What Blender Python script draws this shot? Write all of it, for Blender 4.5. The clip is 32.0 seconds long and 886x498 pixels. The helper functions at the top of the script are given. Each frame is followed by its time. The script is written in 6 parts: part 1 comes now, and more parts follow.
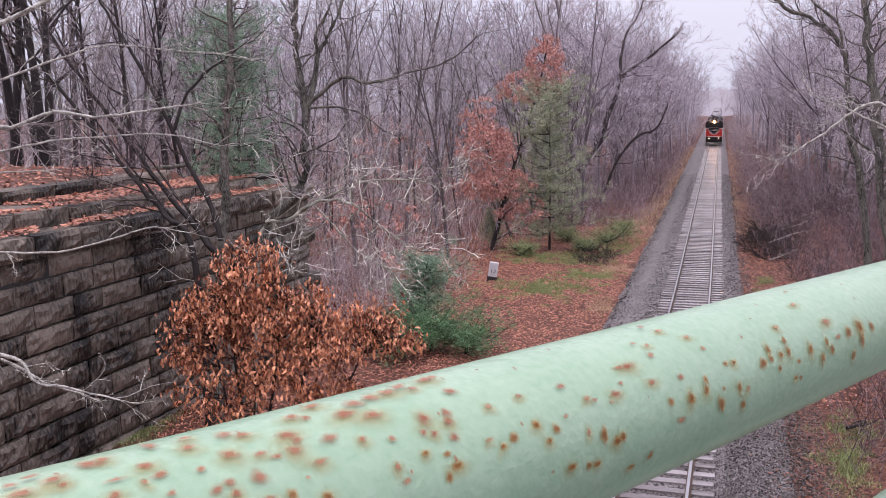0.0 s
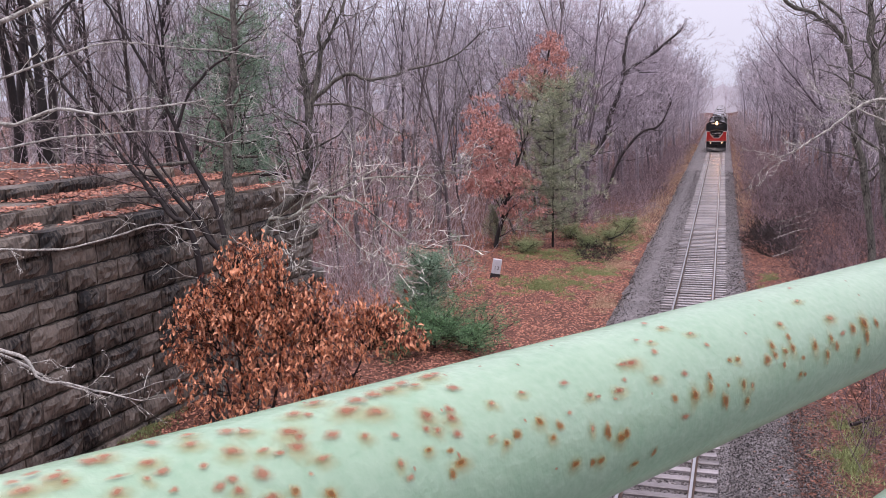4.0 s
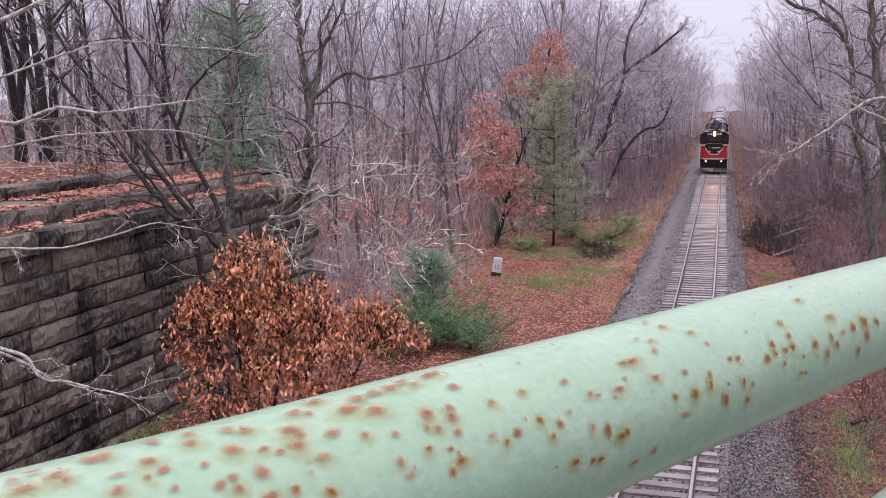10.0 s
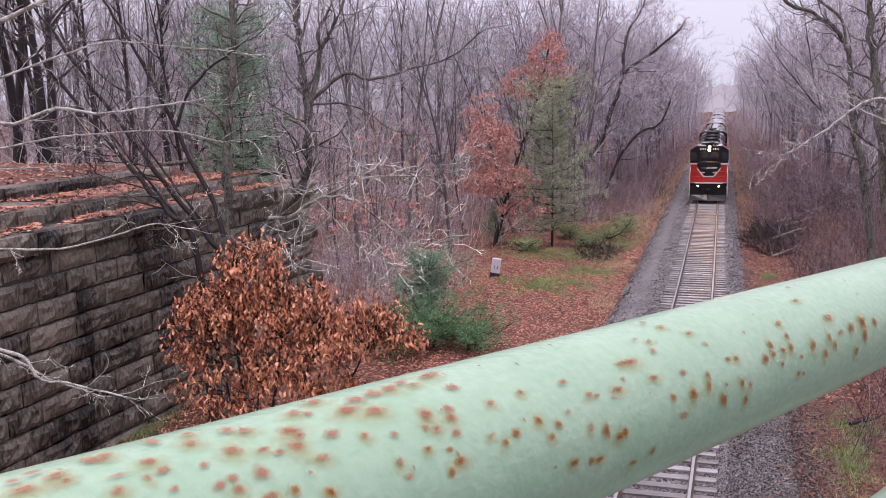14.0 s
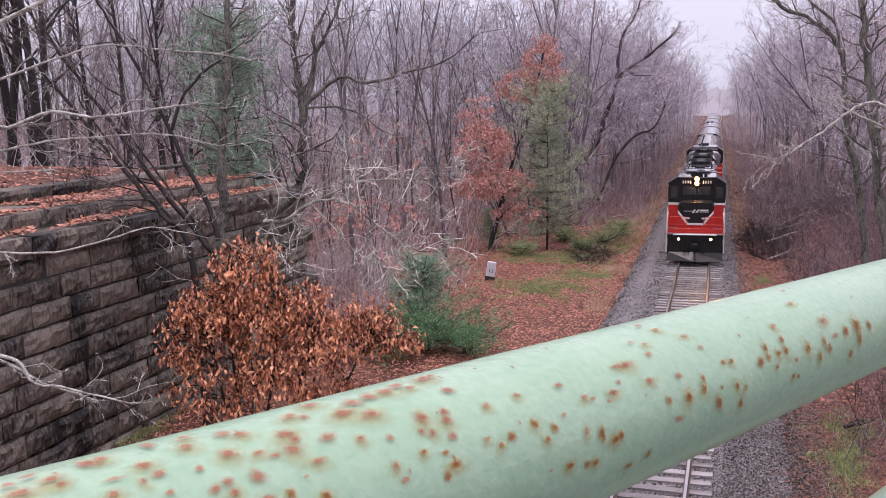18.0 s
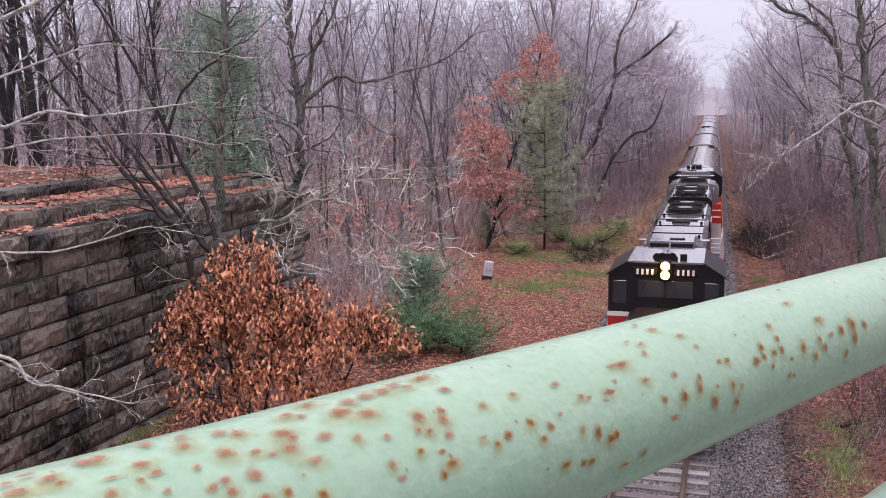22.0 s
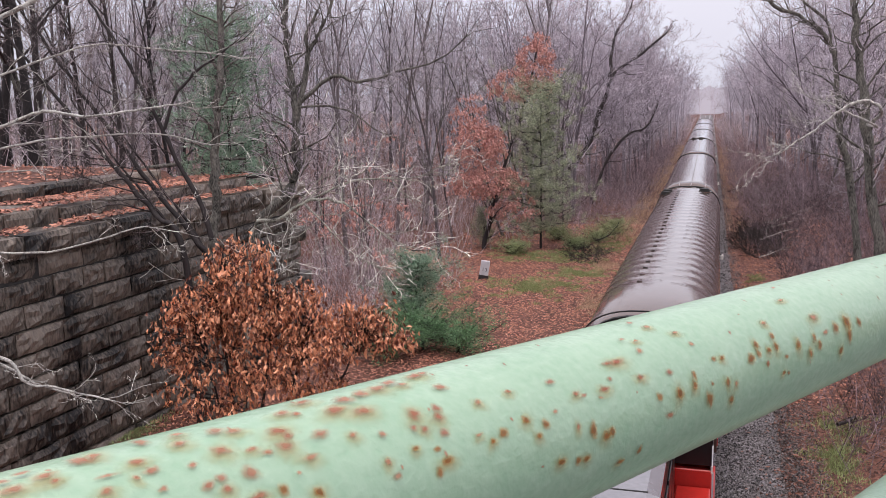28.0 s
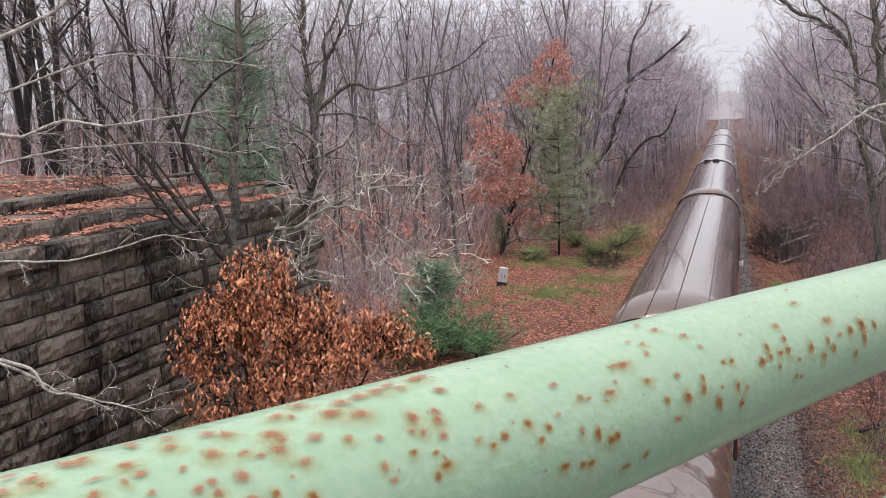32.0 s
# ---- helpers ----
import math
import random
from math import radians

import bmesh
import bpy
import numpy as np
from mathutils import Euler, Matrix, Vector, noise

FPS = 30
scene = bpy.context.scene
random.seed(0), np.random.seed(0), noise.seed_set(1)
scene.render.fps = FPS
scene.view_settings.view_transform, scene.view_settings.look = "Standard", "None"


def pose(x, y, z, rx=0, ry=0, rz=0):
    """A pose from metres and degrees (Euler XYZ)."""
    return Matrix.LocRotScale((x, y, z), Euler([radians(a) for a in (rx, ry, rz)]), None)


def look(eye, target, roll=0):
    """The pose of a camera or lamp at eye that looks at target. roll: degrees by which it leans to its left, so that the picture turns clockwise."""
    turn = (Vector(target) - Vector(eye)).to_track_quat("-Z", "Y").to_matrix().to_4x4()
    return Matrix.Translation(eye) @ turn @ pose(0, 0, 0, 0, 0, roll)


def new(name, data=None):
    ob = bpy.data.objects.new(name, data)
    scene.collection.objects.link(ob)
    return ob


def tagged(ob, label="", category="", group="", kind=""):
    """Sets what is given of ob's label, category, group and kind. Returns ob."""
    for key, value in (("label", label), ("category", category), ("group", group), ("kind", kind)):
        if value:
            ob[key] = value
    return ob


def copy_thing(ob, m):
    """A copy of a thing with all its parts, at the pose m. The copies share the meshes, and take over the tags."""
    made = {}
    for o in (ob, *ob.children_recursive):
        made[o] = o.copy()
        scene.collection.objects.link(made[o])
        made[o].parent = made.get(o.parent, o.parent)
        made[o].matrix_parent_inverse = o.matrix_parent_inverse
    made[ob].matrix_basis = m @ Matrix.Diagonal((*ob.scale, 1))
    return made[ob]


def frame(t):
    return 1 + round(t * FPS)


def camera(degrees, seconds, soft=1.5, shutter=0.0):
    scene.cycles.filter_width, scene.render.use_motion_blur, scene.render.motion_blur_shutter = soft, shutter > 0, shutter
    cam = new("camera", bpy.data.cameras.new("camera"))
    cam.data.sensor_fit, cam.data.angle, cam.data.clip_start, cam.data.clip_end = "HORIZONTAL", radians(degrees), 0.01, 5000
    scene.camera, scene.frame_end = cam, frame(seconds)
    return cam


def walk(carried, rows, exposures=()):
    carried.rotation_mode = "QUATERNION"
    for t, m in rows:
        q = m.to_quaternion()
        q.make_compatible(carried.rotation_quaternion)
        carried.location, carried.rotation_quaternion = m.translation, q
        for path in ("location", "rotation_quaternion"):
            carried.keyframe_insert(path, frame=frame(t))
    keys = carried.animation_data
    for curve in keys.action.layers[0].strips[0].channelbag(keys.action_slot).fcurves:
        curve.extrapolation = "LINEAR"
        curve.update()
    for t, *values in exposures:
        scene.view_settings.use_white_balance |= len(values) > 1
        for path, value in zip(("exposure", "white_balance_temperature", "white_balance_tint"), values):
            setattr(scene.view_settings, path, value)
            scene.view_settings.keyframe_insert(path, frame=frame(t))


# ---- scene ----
# ---- camera ----
cam = camera(51.1, 32.0, soft=0.55)
EYE = Vector((0.951, 0.0, 8.514))
CAMERA_ROWS = [  # seconds, turn, tilt, lean in degrees, shift in millimetres
    (0, 16.63, -9.09, -1.00, 0.1, -0.7, 0.4),
    (0.5, 16.68, -9.14, -1.02, -0.2, -0.1, 0.0),
    (1, 16.73, -9.21, -1.02, -0.0, -0.6, 0.2),
    (1.5, 16.76, -9.26, -1.03, 0.1, -1.0, 0.4),
    (2, 16.77, -9.26, -1.03, 0.1, -0.9, 0.4),
    (3, 16.77, -9.26, -1.04, 0.0, 0.1, -0.0),
    (3.5, 16.80, -9.26, -1.05, -0.2, 0.6, -0.2),
    (5.5, 16.92, -9.34, -1.11, 0.0, 0.2, 0.1),
    (6, 16.87, -9.31, -1.06, 0.0, -0.0, 0.0),
    (6.5, 16.92, -9.33, -1.08, -0.0, 0.8, -0.1),
    (7, 16.92, -9.36, -1.07, -0.2, 0.9, -0.3),
    (7.5, 16.89, -9.36, -1.10, -0.1, 0.5, -0.3),
    (8.5, 16.87, -9.34, -1.13, 0.0, 0.1, 0.0),
    (9, 16.88, -9.34, -1.13, 0.1, 0.1, 0.1),
    (10, 16.88, -9.36, -1.06, -0.1, 0.5, -0.2),
    (11, 16.89, -9.36, -1.08, 0.0, 0.4, -0.1),
    (11.5, 16.92, -9.39, -1.14, 0.2, 0.7, -0.2),
    (12, 16.88, -9.35, -1.10, 0.1, -0.0, -0.0),
    (12.5, 16.82, -9.31, -1.05, -0.0, 0.1, -0.0),
    (13, 16.81, -9.28, -1.11, 0.0, 0.1, -0.1),
    (13.5, 16.82, -9.31, -1.06, 0.0, 0.1, -0.0),
    (14, 16.80, -9.32, -1.08, 0.3, -0.7, 0.2),
    (14.5, 16.79, -9.30, -1.07, 0.2, -0.0, -0.0),
    (16.5, 16.73, -9.27, -1.07, 0.3, -0.5, 0.1),
    (17, 16.65, -9.19, -1.05, 0.0, -0.1, 0.0),
    (17.5, 16.58, -9.11, -1.05, 0.5, -1.5, 0.4),
    (18, 16.49, -9.11, -1.05, 0.1, -1.1, 0.2),
    (18.5, 16.45, -9.14, -1.05, 0.4, -1.6, 0.5),
    (19, 16.44, -9.14, -1.04, 0.5, -1.3, 0.3),
    (19.5, 16.44, -9.14, -1.05, 0.3, -0.7, 0.1),
    (20, 16.42, -9.14, -1.05, 0.5, -1.4, 0.2),
    (20.5, 16.38, -9.14, -1.05, 0.6, -2.0, 0.5),
    (21, 16.37, -9.14, -1.04, 0.6, -2.0, 0.5),
    (21.5, 16.35, -9.14, -1.05, 0.5, -1.7, 0.3),
    (22, 16.32, -9.14, -1.03, 0.7, -2.3, 0.4),
    (22.5, 16.33, -9.14, -1.05, 0.5, -1.5, 0.2),
    (23, 16.32, -9.15, -1.04, 0.7, -1.8, 0.3),
    (23.5, 16.31, -9.15, -1.04, 0.5, -1.7, 0.2),
    (24, 16.35, -9.15, -1.05, 0.8, -1.6, 0.3),
    (24.5, 16.30, -9.15, -1.06, 1.0, -2.6, 0.0),
    (25, 16.23, -9.16, -1.09, 1.3, -2.6, 0.1),
    (25.5, 16.21, -9.16, -1.09, 1.1, -2.4, 0.0),
    (27.5, 16.17, -9.17, -1.13, 1.7, -2.9, 0.1),
    (28, 16.09, -9.18, -1.13, 1.6, -3.1, 0.0),
    (28.5, 16.05, -9.19, -1.14, 1.8, -3.1, 0.0),
    (29, 16.03, -9.23, -1.13, 1.5, -3.7, 0.2),
    (29.5, 16.08, -9.22, -1.09, 1.3, -1.7, -0.1),
    (30, 16.14, -9.19, -1.16, 1.8, -2.6, -0.2),
    (30.5, 16.10, -9.17, -1.21, 2.6, -3.9, -0.2),
    (31, 16.19, -9.05, -1.31, 5.0, -5.3, -1.3),
    (31.5, 16.78, -8.75, -1.58, 8.4, 4.5, -4.5),
    (32, 17.22, -8.72, -1.56, 7.7, 5.2, -4.2),
]


def camera_pose(turn, tilt, lean, dx, dy, dz):
    a, b = radians(turn), radians(tilt)
    eye = EYE + Vector((dx, dy, dz)) * 0.001
    ahead = Vector((-math.sin(a) * math.cos(b), math.cos(a) * math.cos(b), math.sin(b)))
    return look(eye, eye + ahead * 10, lean)


walk(cam, [(r[0], camera_pose(*r[1:])) for r in CAMERA_ROWS],
     exposures=[(0, 0.0, 6950, 30), (19, 0.0, 6950, 32), (23, 0.0, 6950, 29), (28, 0.0, 7200, 24), (32, 0.0, 7500, 19)])

# ---- sky, sun, exposure: a wet overcast morning ----
SUN_HEIGHT, SUN_TURN = 80, 205
world = bpy.data.worlds.new("overcast_sky")
scene.world = world
world.use_nodes = True
wn, wl = world.node_tree.nodes, world.node_tree.links
wn.clear()
sky = wn.new("ShaderNodeTexSky")
sky.sky_type, sky.sun_disc = "NISHITA", False
sky.sun_elevation, sky.sun_rotation = radians(SUN_HEIGHT), radians(SUN_TURN)
sky.air_density, sky.dust_density, sky.ozone_density = 1.0, 6.0, 1.0
grey = wn.new("ShaderNodeHueSaturation")
grey.inputs["Saturation"].default_value = 0.25
cloud = wn.new("ShaderNodeMix")
cloud.data_type = "RGBA"
cloud.inputs["Factor"].default_value = 0.75
cloud.inputs["B"].default_value = (7.1, 8.15, 9.6, 1)
back = wn.new("ShaderNodeBackground")
back.inputs["Strength"].default_value = 0.15
wout = wn.new("ShaderNodeOutputWorld")
wl.new(sky.outputs["Color"], grey.inputs["Color"])
wl.new(grey.outputs["Color"], cloud.inputs["A"])
wl.new(cloud.outputs["Result"], back.inputs["Color"])
# an overcast sky is brighter overhead than at the horizon
up = wn.new("ShaderNodeSeparateXYZ")
wl.new(wn.new("ShaderNodeTexCoord").outputs["Generated"], up.inputs["Vector"])
dome = wn.new("ShaderNodeMapRange")
dome.inputs["To Min"].default_value, dome.inputs["To Max"].default_value = 0.122, 0.195
wl.new(up.outputs["Z"], dome.inputs["Value"])
wl.new(dome.outputs["Result"], back.inputs["Strength"])
wl.new(back.outputs["Background"], wout.inputs["Surface"])
sun = new("sun", bpy.data.lights.new("sun", "SUN"))
sun.data.energy, sun.data.angle, sun.data.color = 1.2, radians(25), (1.0, 0.97, 0.93)
sun.rotation_euler = (radians(90 - SUN_HEIGHT), 0, radians(180 - SUN_TURN))

# ---- materials ----
M = {}


def material(name, colour, other=None, scale=4.0, rough=0.7, metal=0.0, bump=0.0, fine=40.0, per_object=0.0, per_island=0.0,
             coat=0.0, stretch=(1, 1, 1), contrast=0.5, emit=0.0, spec=0.5, coords="Object", relief=0.02, weight=0.45):
    """A surface with a broad and a fine variation between two colours, fine relief, and a change from piece to piece."""
    m = bpy.data.materials.new(name)
    m.use_nodes = True
    t = m.node_tree
    n, k = t.nodes, t.links
    b = n["Principled BSDF"]
    b.inputs["Roughness"].default_value, b.inputs["Metallic"].default_value = rough, metal
    b.inputs["Coat Weight"].default_value = coat
    b.inputs["Specular IOR Level"].default_value = spec
    other = other or tuple(c * 0.6 for c in colour)
    tc = n.new("ShaderNodeTexCoord")
    mp = n.new("ShaderNodeMapping")
    mp.inputs["Scale"].default_value = stretch
    if coords == "World":
        k.new(n.new("ShaderNodeNewGeometry").outputs["Position"], mp.inputs["Vector"])
    else:
        k.new(tc.outputs[coords], mp.inputs["Vector"])
    broad, small = n.new("ShaderNodeTexNoise"), n.new("ShaderNodeTexNoise")
    broad.inputs["Scale"].default_value, broad.inputs["Detail"].default_value = scale, 4
    small.inputs["Scale"].default_value, small.inputs["Detail"].default_value = fine, 3
    k.new(mp.outputs["Vector"], broad.inputs["Vector"])
    k.new(mp.outputs["Vector"], small.inputs["Vector"])
    mix = n.new("ShaderNodeMath")
    mix.operation = "MULTIPLY_ADD"
    mix.inputs[1].default_value = weight
    k.new(small.outputs["Fac"], mix.inputs[0])
    half = n.new("ShaderNodeMath")
    half.operation = "MULTIPLY"
    half.inputs[1].default_value = 1 - weight
    k.new(broad.outputs["Fac"], half.inputs[0])
    k.new(half.outputs["Value"], mix.inputs[2])
    fac = mix.outputs["Value"]
    for amount, node, socket in ((per_object, "ShaderNodeObjectInfo", "Random"), (per_island, "ShaderNodeNewGeometry", "Random Per Island")):
        if amount:
            piece = n.new(node)
            add = n.new("ShaderNodeMath")
            add.operation = "MULTIPLY_ADD"
            add.inputs[1].default_value = amount
            k.new(piece.outputs[socket], add.inputs[0])
            off = n.new("ShaderNodeMath")
            off.operation = "SUBTRACT"
            off.inputs[1].default_value = amount / 2
            k.new(fac, off.inputs[0])
            k.new(off.outputs["Value"], add.inputs[2])
            fac = add.outputs["Value"]
    ramp = n.new("ShaderNodeValToRGB")
    ramp.color_ramp.elements[0].position, ramp.color_ramp.elements[1].position = 0.5 - contrast / 2, 0.5 + contrast / 2
    ramp.color_ramp.elements[0].color, ramp.color_ramp.elements[1].color = (*other, 1), (*colour, 1)
    k.new(fac, ramp.inputs["Fac"])
    k.new(ramp.outputs["Color"], b.inputs["Base Color"])
    if bump:
        bp = n.new("ShaderNodeBump")
        bp.inputs["Strength"].default_value, bp.inputs["Distance"].default_value = min(bump, 1), relief
        k.new(mix.outputs["Value"], bp.inputs["Height"])
        k.new(bp.outputs["Normal"], b.inputs["Normal"])
    if emit:
        b.inputs["Emission Color"].default_value, b.inputs["Emission Strength"].default_value = (*colour, 1), emit
    M[name] = m
    return m


material("leaf_ground", (0.22, 0.095, 0.066), (0.035, 0.019, 0.017), scale=0.5, fine=9, rough=0.75, bump=0.8, contrast=0.28, spec=0.2, weight=0.7, relief=0.05)
material("ballast", (0.30, 0.28, 0.285), (0.03, 0.028, 0.03), scale=1.2, fine=21, rough=0.7, bump=1.0, contrast=0.22, spec=0.3, weight=0.85, relief=0.05)
material("stone", (0.26, 0.235, 0.23), (0.014, 0.012, 0.012), rough=0.6, per_island=1.0, fine=20, contrast=0.7, spec=0.45)
material("tie_wood", (0.36, 0.335, 0.345), (0.10, 0.085, 0.085), scale=2, fine=30, stretch=(0.4, 4, 4), rough=0.27, bump=0.4, per_object=0.4)
material("rail_rust", (0.13, 0.075, 0.05), (0.06, 0.04, 0.03), rough=0.7, scale=3)
material("rail_head", (0.55, 0.54, 0.55), (0.42, 0.41, 0.42), rough=0.28, metal=1.0, scale=3)
material("granite", (0.225, 0.185, 0.15), (0.005, 0.0042, 0.0042), scale=1.0, fine=16, stretch=(1, 1, 0.32), rough=0.5, bump=1.0, per_object=0.12, contrast=0.24, spec=0.4, coords="World", relief=0.07, weight=0.45)
material("joint_shadow", (0.05, 0.045, 0.04), (0.02, 0.02, 0.02), rough=0.9, scale=3)
material("bark", (0.05, 0.04, 0.039), (0.010, 0.008, 0.008), scale=4, fine=30, stretch=(1, 1, 0.25), rough=0.65, bump=1.0, per_object=0.4, contrast=0.45, spec=0.3, relief=0.03)
material("twig_dark", (0.36, 0.30, 0.30), (0.035, 0.027, 0.028), scale=0.5, fine=6, rough=0.6, per_island=1.0, contrast=0.85, spec=0.25)
material("bark_mossy", (0.225, 0.215, 0.185), (0.012, 0.011, 0.010), scale=5, fine=34, stretch=(1, 1, 0.3), rough=0.75, bump=1.0, contrast=0.3, spec=0.25, relief=0.04, weight=0.6)
material("bark_pale", (0.72, 0.72, 0.66), (0.07, 0.06, 0.055), scale=9, fine=60, rough=0.8, bump=1.0, contrast=0.3, spec=0.2, weight=0.55)
material("bark_lichen", (0.52, 0.53, 0.45), (0.035, 0.03, 0.027), scale=3, fine=26, rough=0.8, bump=1.0, contrast=0.3, spec=0.2)
# bark_wood and twig are lightened in place of haze among the trees
material("bark_wood", (0.22, 0.19, 0.195), (0.045, 0.037, 0.039), scale=3, fine=22, stretch=(1, 1, 0.25), rough=0.7, bump=0.8, per_object=0.9, contrast=0.7, spec=0.25)
material("twig", (0.74, 0.68, 0.72), (0.045, 0.034, 0.037), scale=0.5, fine=6, rough=0.6, per_island=1.0, contrast=0.85, spec=0.25)
material("twig_lichen", (0.86, 0.87, 0.80), (0.24, 0.215, 0.195), scale=2.0, fine=9, rough=0.8, per_island=1.0, contrast=0.7, spec=0.2)
# trackside tree twigs, tinted pale lilac to stand for haze
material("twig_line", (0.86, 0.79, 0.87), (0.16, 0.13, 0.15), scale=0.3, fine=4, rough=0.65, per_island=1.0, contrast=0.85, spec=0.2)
# twigs of the far woods, haze mixed into the base colour
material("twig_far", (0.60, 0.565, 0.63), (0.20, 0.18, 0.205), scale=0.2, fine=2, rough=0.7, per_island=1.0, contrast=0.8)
# trackside tree bark, lightened to stand for haze
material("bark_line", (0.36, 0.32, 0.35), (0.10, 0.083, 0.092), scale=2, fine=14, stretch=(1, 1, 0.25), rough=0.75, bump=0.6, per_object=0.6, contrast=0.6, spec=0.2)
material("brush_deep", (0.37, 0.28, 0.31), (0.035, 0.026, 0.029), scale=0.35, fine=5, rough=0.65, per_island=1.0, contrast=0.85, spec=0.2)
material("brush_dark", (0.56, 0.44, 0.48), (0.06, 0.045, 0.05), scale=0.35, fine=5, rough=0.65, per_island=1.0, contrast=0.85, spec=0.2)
# raised above real stems: mist put into the colour
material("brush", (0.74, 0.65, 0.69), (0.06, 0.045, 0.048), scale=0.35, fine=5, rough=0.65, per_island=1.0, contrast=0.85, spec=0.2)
material("brush_dry", (0.78, 0.57, 0.40), (0.28, 0.17, 0.11), scale=0.5, fine=5, rough=0.8, per_island=0.7)
material("leaf_rust", (0.95, 0.43, 0.235), (0.13, 0.032, 0.015), scale=2, fine=12, rough=0.36, per_island=1.15, contrast=0.8, spec=0.55)
material("leaf_red", (0.79, 0.45, 0.38), (0.41, 0.19, 0.16), scale=1, fine=8, rough=0.6, per_island=0.9, contrast=0.8, spec=0.3)
material("leaf_litter", (0.62, 0.28, 0.19), (0.15, 0.058, 0.046), scale=1.5, fine=10, rough=0.55, per_island=1.0, contrast=0.8, spec=0.3)
# darker tone of leaf_litter, for leaves near the bridge and on the ballast
material("leaf_dark", (0.30, 0.13, 0.09), (0.03, 0.016, 0.014), scale=1.5, fine=10, rough=0.5, per_island=1.0, contrast=0.8, spec=0.35)
material("needle_dark", (0.21, 0.40, 0.20), (0.05, 0.13, 0.065), scale=1, fine=7, rough=0.6, per_island=0.9, contrast=0.7, spec=0.25)
material("needle", (0.34, 0.50, 0.36), (0.10, 0.20, 0.13), scale=1, fine=7, rough=0.6, per_island=0.9, contrast=0.7, spec=0.25)
material("needle_pale", (0.56, 0.61, 0.43), (0.19, 0.235, 0.145), scale=0.7, fine=7, rough=0.6, per_island=0.9, contrast=0.7, spec=0.25)
material("needle_bright", (0.45, 0.54, 0.29), (0.16, 0.21, 0.09), scale=0.8, fine=8, rough=0.6, per_island=0.9, contrast=0.7, spec=0.25)
material("grass", (0.38, 0.46, 0.20), (0.13, 0.165, 0.06), scale=0.8, fine=8, rough=0.6, per_island=0.9, contrast=0.7)
material("pipe_paint", (0.365, 0.53, 0.385), (0.235, 0.41, 0.27), scale=16, fine=190, rough=0.27, bump=1.0, spec=0.5, contrast=0.5, relief=0.0012, weight=0.5)
material("loco_black", (0.016, 0.015, 0.017), (0.008, 0.0075, 0.008), scale=1.5, fine=20, rough=0.28, spec=0.35)
material("loco_roof", (0.22, 0.215, 0.23), (0.10, 0.098, 0.105), scale=0.9, fine=12, rough=0.13, coat=0.8, contrast=0.6)
material("loco_red", (0.62, 0.035, 0.025), (0.42, 0.025, 0.02), scale=1.2, fine=16, rough=0.3)
material("loco_white", (0.78, 0.77, 0.74), (0.55, 0.54, 0.5), scale=2, fine=16, rough=0.4)
material("loco_under", (0.018, 0.017, 0.016), (0.006, 0.006, 0.006), scale=2, fine=16, rough=0.6, spec=0.2)
material("walkway", (0.27, 0.25, 0.26), (0.13, 0.12, 0.125), scale=2, fine=26, rough=0.4)
material("fan_metal", (0.30, 0.30, 0.31), (0.18, 0.18, 0.19), rough=0.35, metal=0.6)
material("coach_roof_grey", (0.42, 0.41, 0.43), (0.26, 0.25, 0.265), scale=0.5, fine=9, rough=0.16, coat=0.8)
material("coach_roof", (0.15, 0.10, 0.083), (0.075, 0.049, 0.042), scale=0.5, fine=9, rough=0.1, coat=0.7, contrast=0.6, bump=0.12, relief=0.01)
material("coach_side", (0.09, 0.045, 0.035), (0.05, 0.026, 0.022), scale=0.8, fine=10, rough=0.3)
material("coach_stripe", (0.55, 0.05, 0.04), (0.4, 0.035, 0.03), rough=0.35)
material("window_glass", (0.035, 0.04, 0.045), (0.02, 0.022, 0.026), rough=0.06)
material("headlight", (1.0, 0.52, 0.17), (1.0, 0.48, 0.15), emit=520.0)
# amber halo round the lit headlights, as a glowing surface
material("lamp_glow", (1.0, 0.46, 0.11), (1.0, 0.42, 0.10), emit=7.0)
material("ditch_light", (1.0, 0.62, 0.3), (1.0, 0.58, 0.27), emit=12.0)
# distance haze as colour and emission, for the backdrop sheet
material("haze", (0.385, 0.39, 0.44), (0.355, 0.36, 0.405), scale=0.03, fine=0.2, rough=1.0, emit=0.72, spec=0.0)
material("sign_white", (0.72, 0.74, 0.78), (0.5, 0.52, 0.56), rough=0.6)
material("sign_ink", (0.03, 0.03, 0.035), (0.02, 0.02, 0.02), rough=0.6)
# darker than plain concrete, to cut bounce onto the railing
material("concrete", (0.11, 0.107, 0.10), (0.05, 0.048, 0.046), scale=2, fine=20, rough=0.85, bump=0.4)

# ---- mesh helpers ----


def mesh_of(name, verts, faces, mat, smooth=False):
    me = bpy.data.meshes.new(name)
    me.from_pydata([tuple(v) for v in verts], [], [tuple(f) for f in faces])
    me.materials.append(M[mat])
    if smooth:
        me.polygons.foreach_set("use_smooth", [True] * len(me.polygons))
    me.update()
    return me


def part(name, bm, mat, parent, label="", m=None):
    """Links a bmesh or a mesh as one object under a thing or a part."""
    if isinstance(bm, bmesh.types.BMesh):
        me = bpy.data.meshes.new(name)
        bm.to_mesh(me)
        bm.free()
        me.materials.append(M[mat])
    else:
        me = bm
    ob = new(name, me)
    ob.parent = parent
    if m is not None:
        ob.matrix_basis = m
    if label:
        tagged(ob, label)
    return ob


def thing(name, label, category, m=None, group="", kind=""):
    ob = new(name)
    ob.empty_display_size = 0.1
    if m is not None:
        ob.matrix_basis = m
    return tagged(ob, label, category, group, kind)


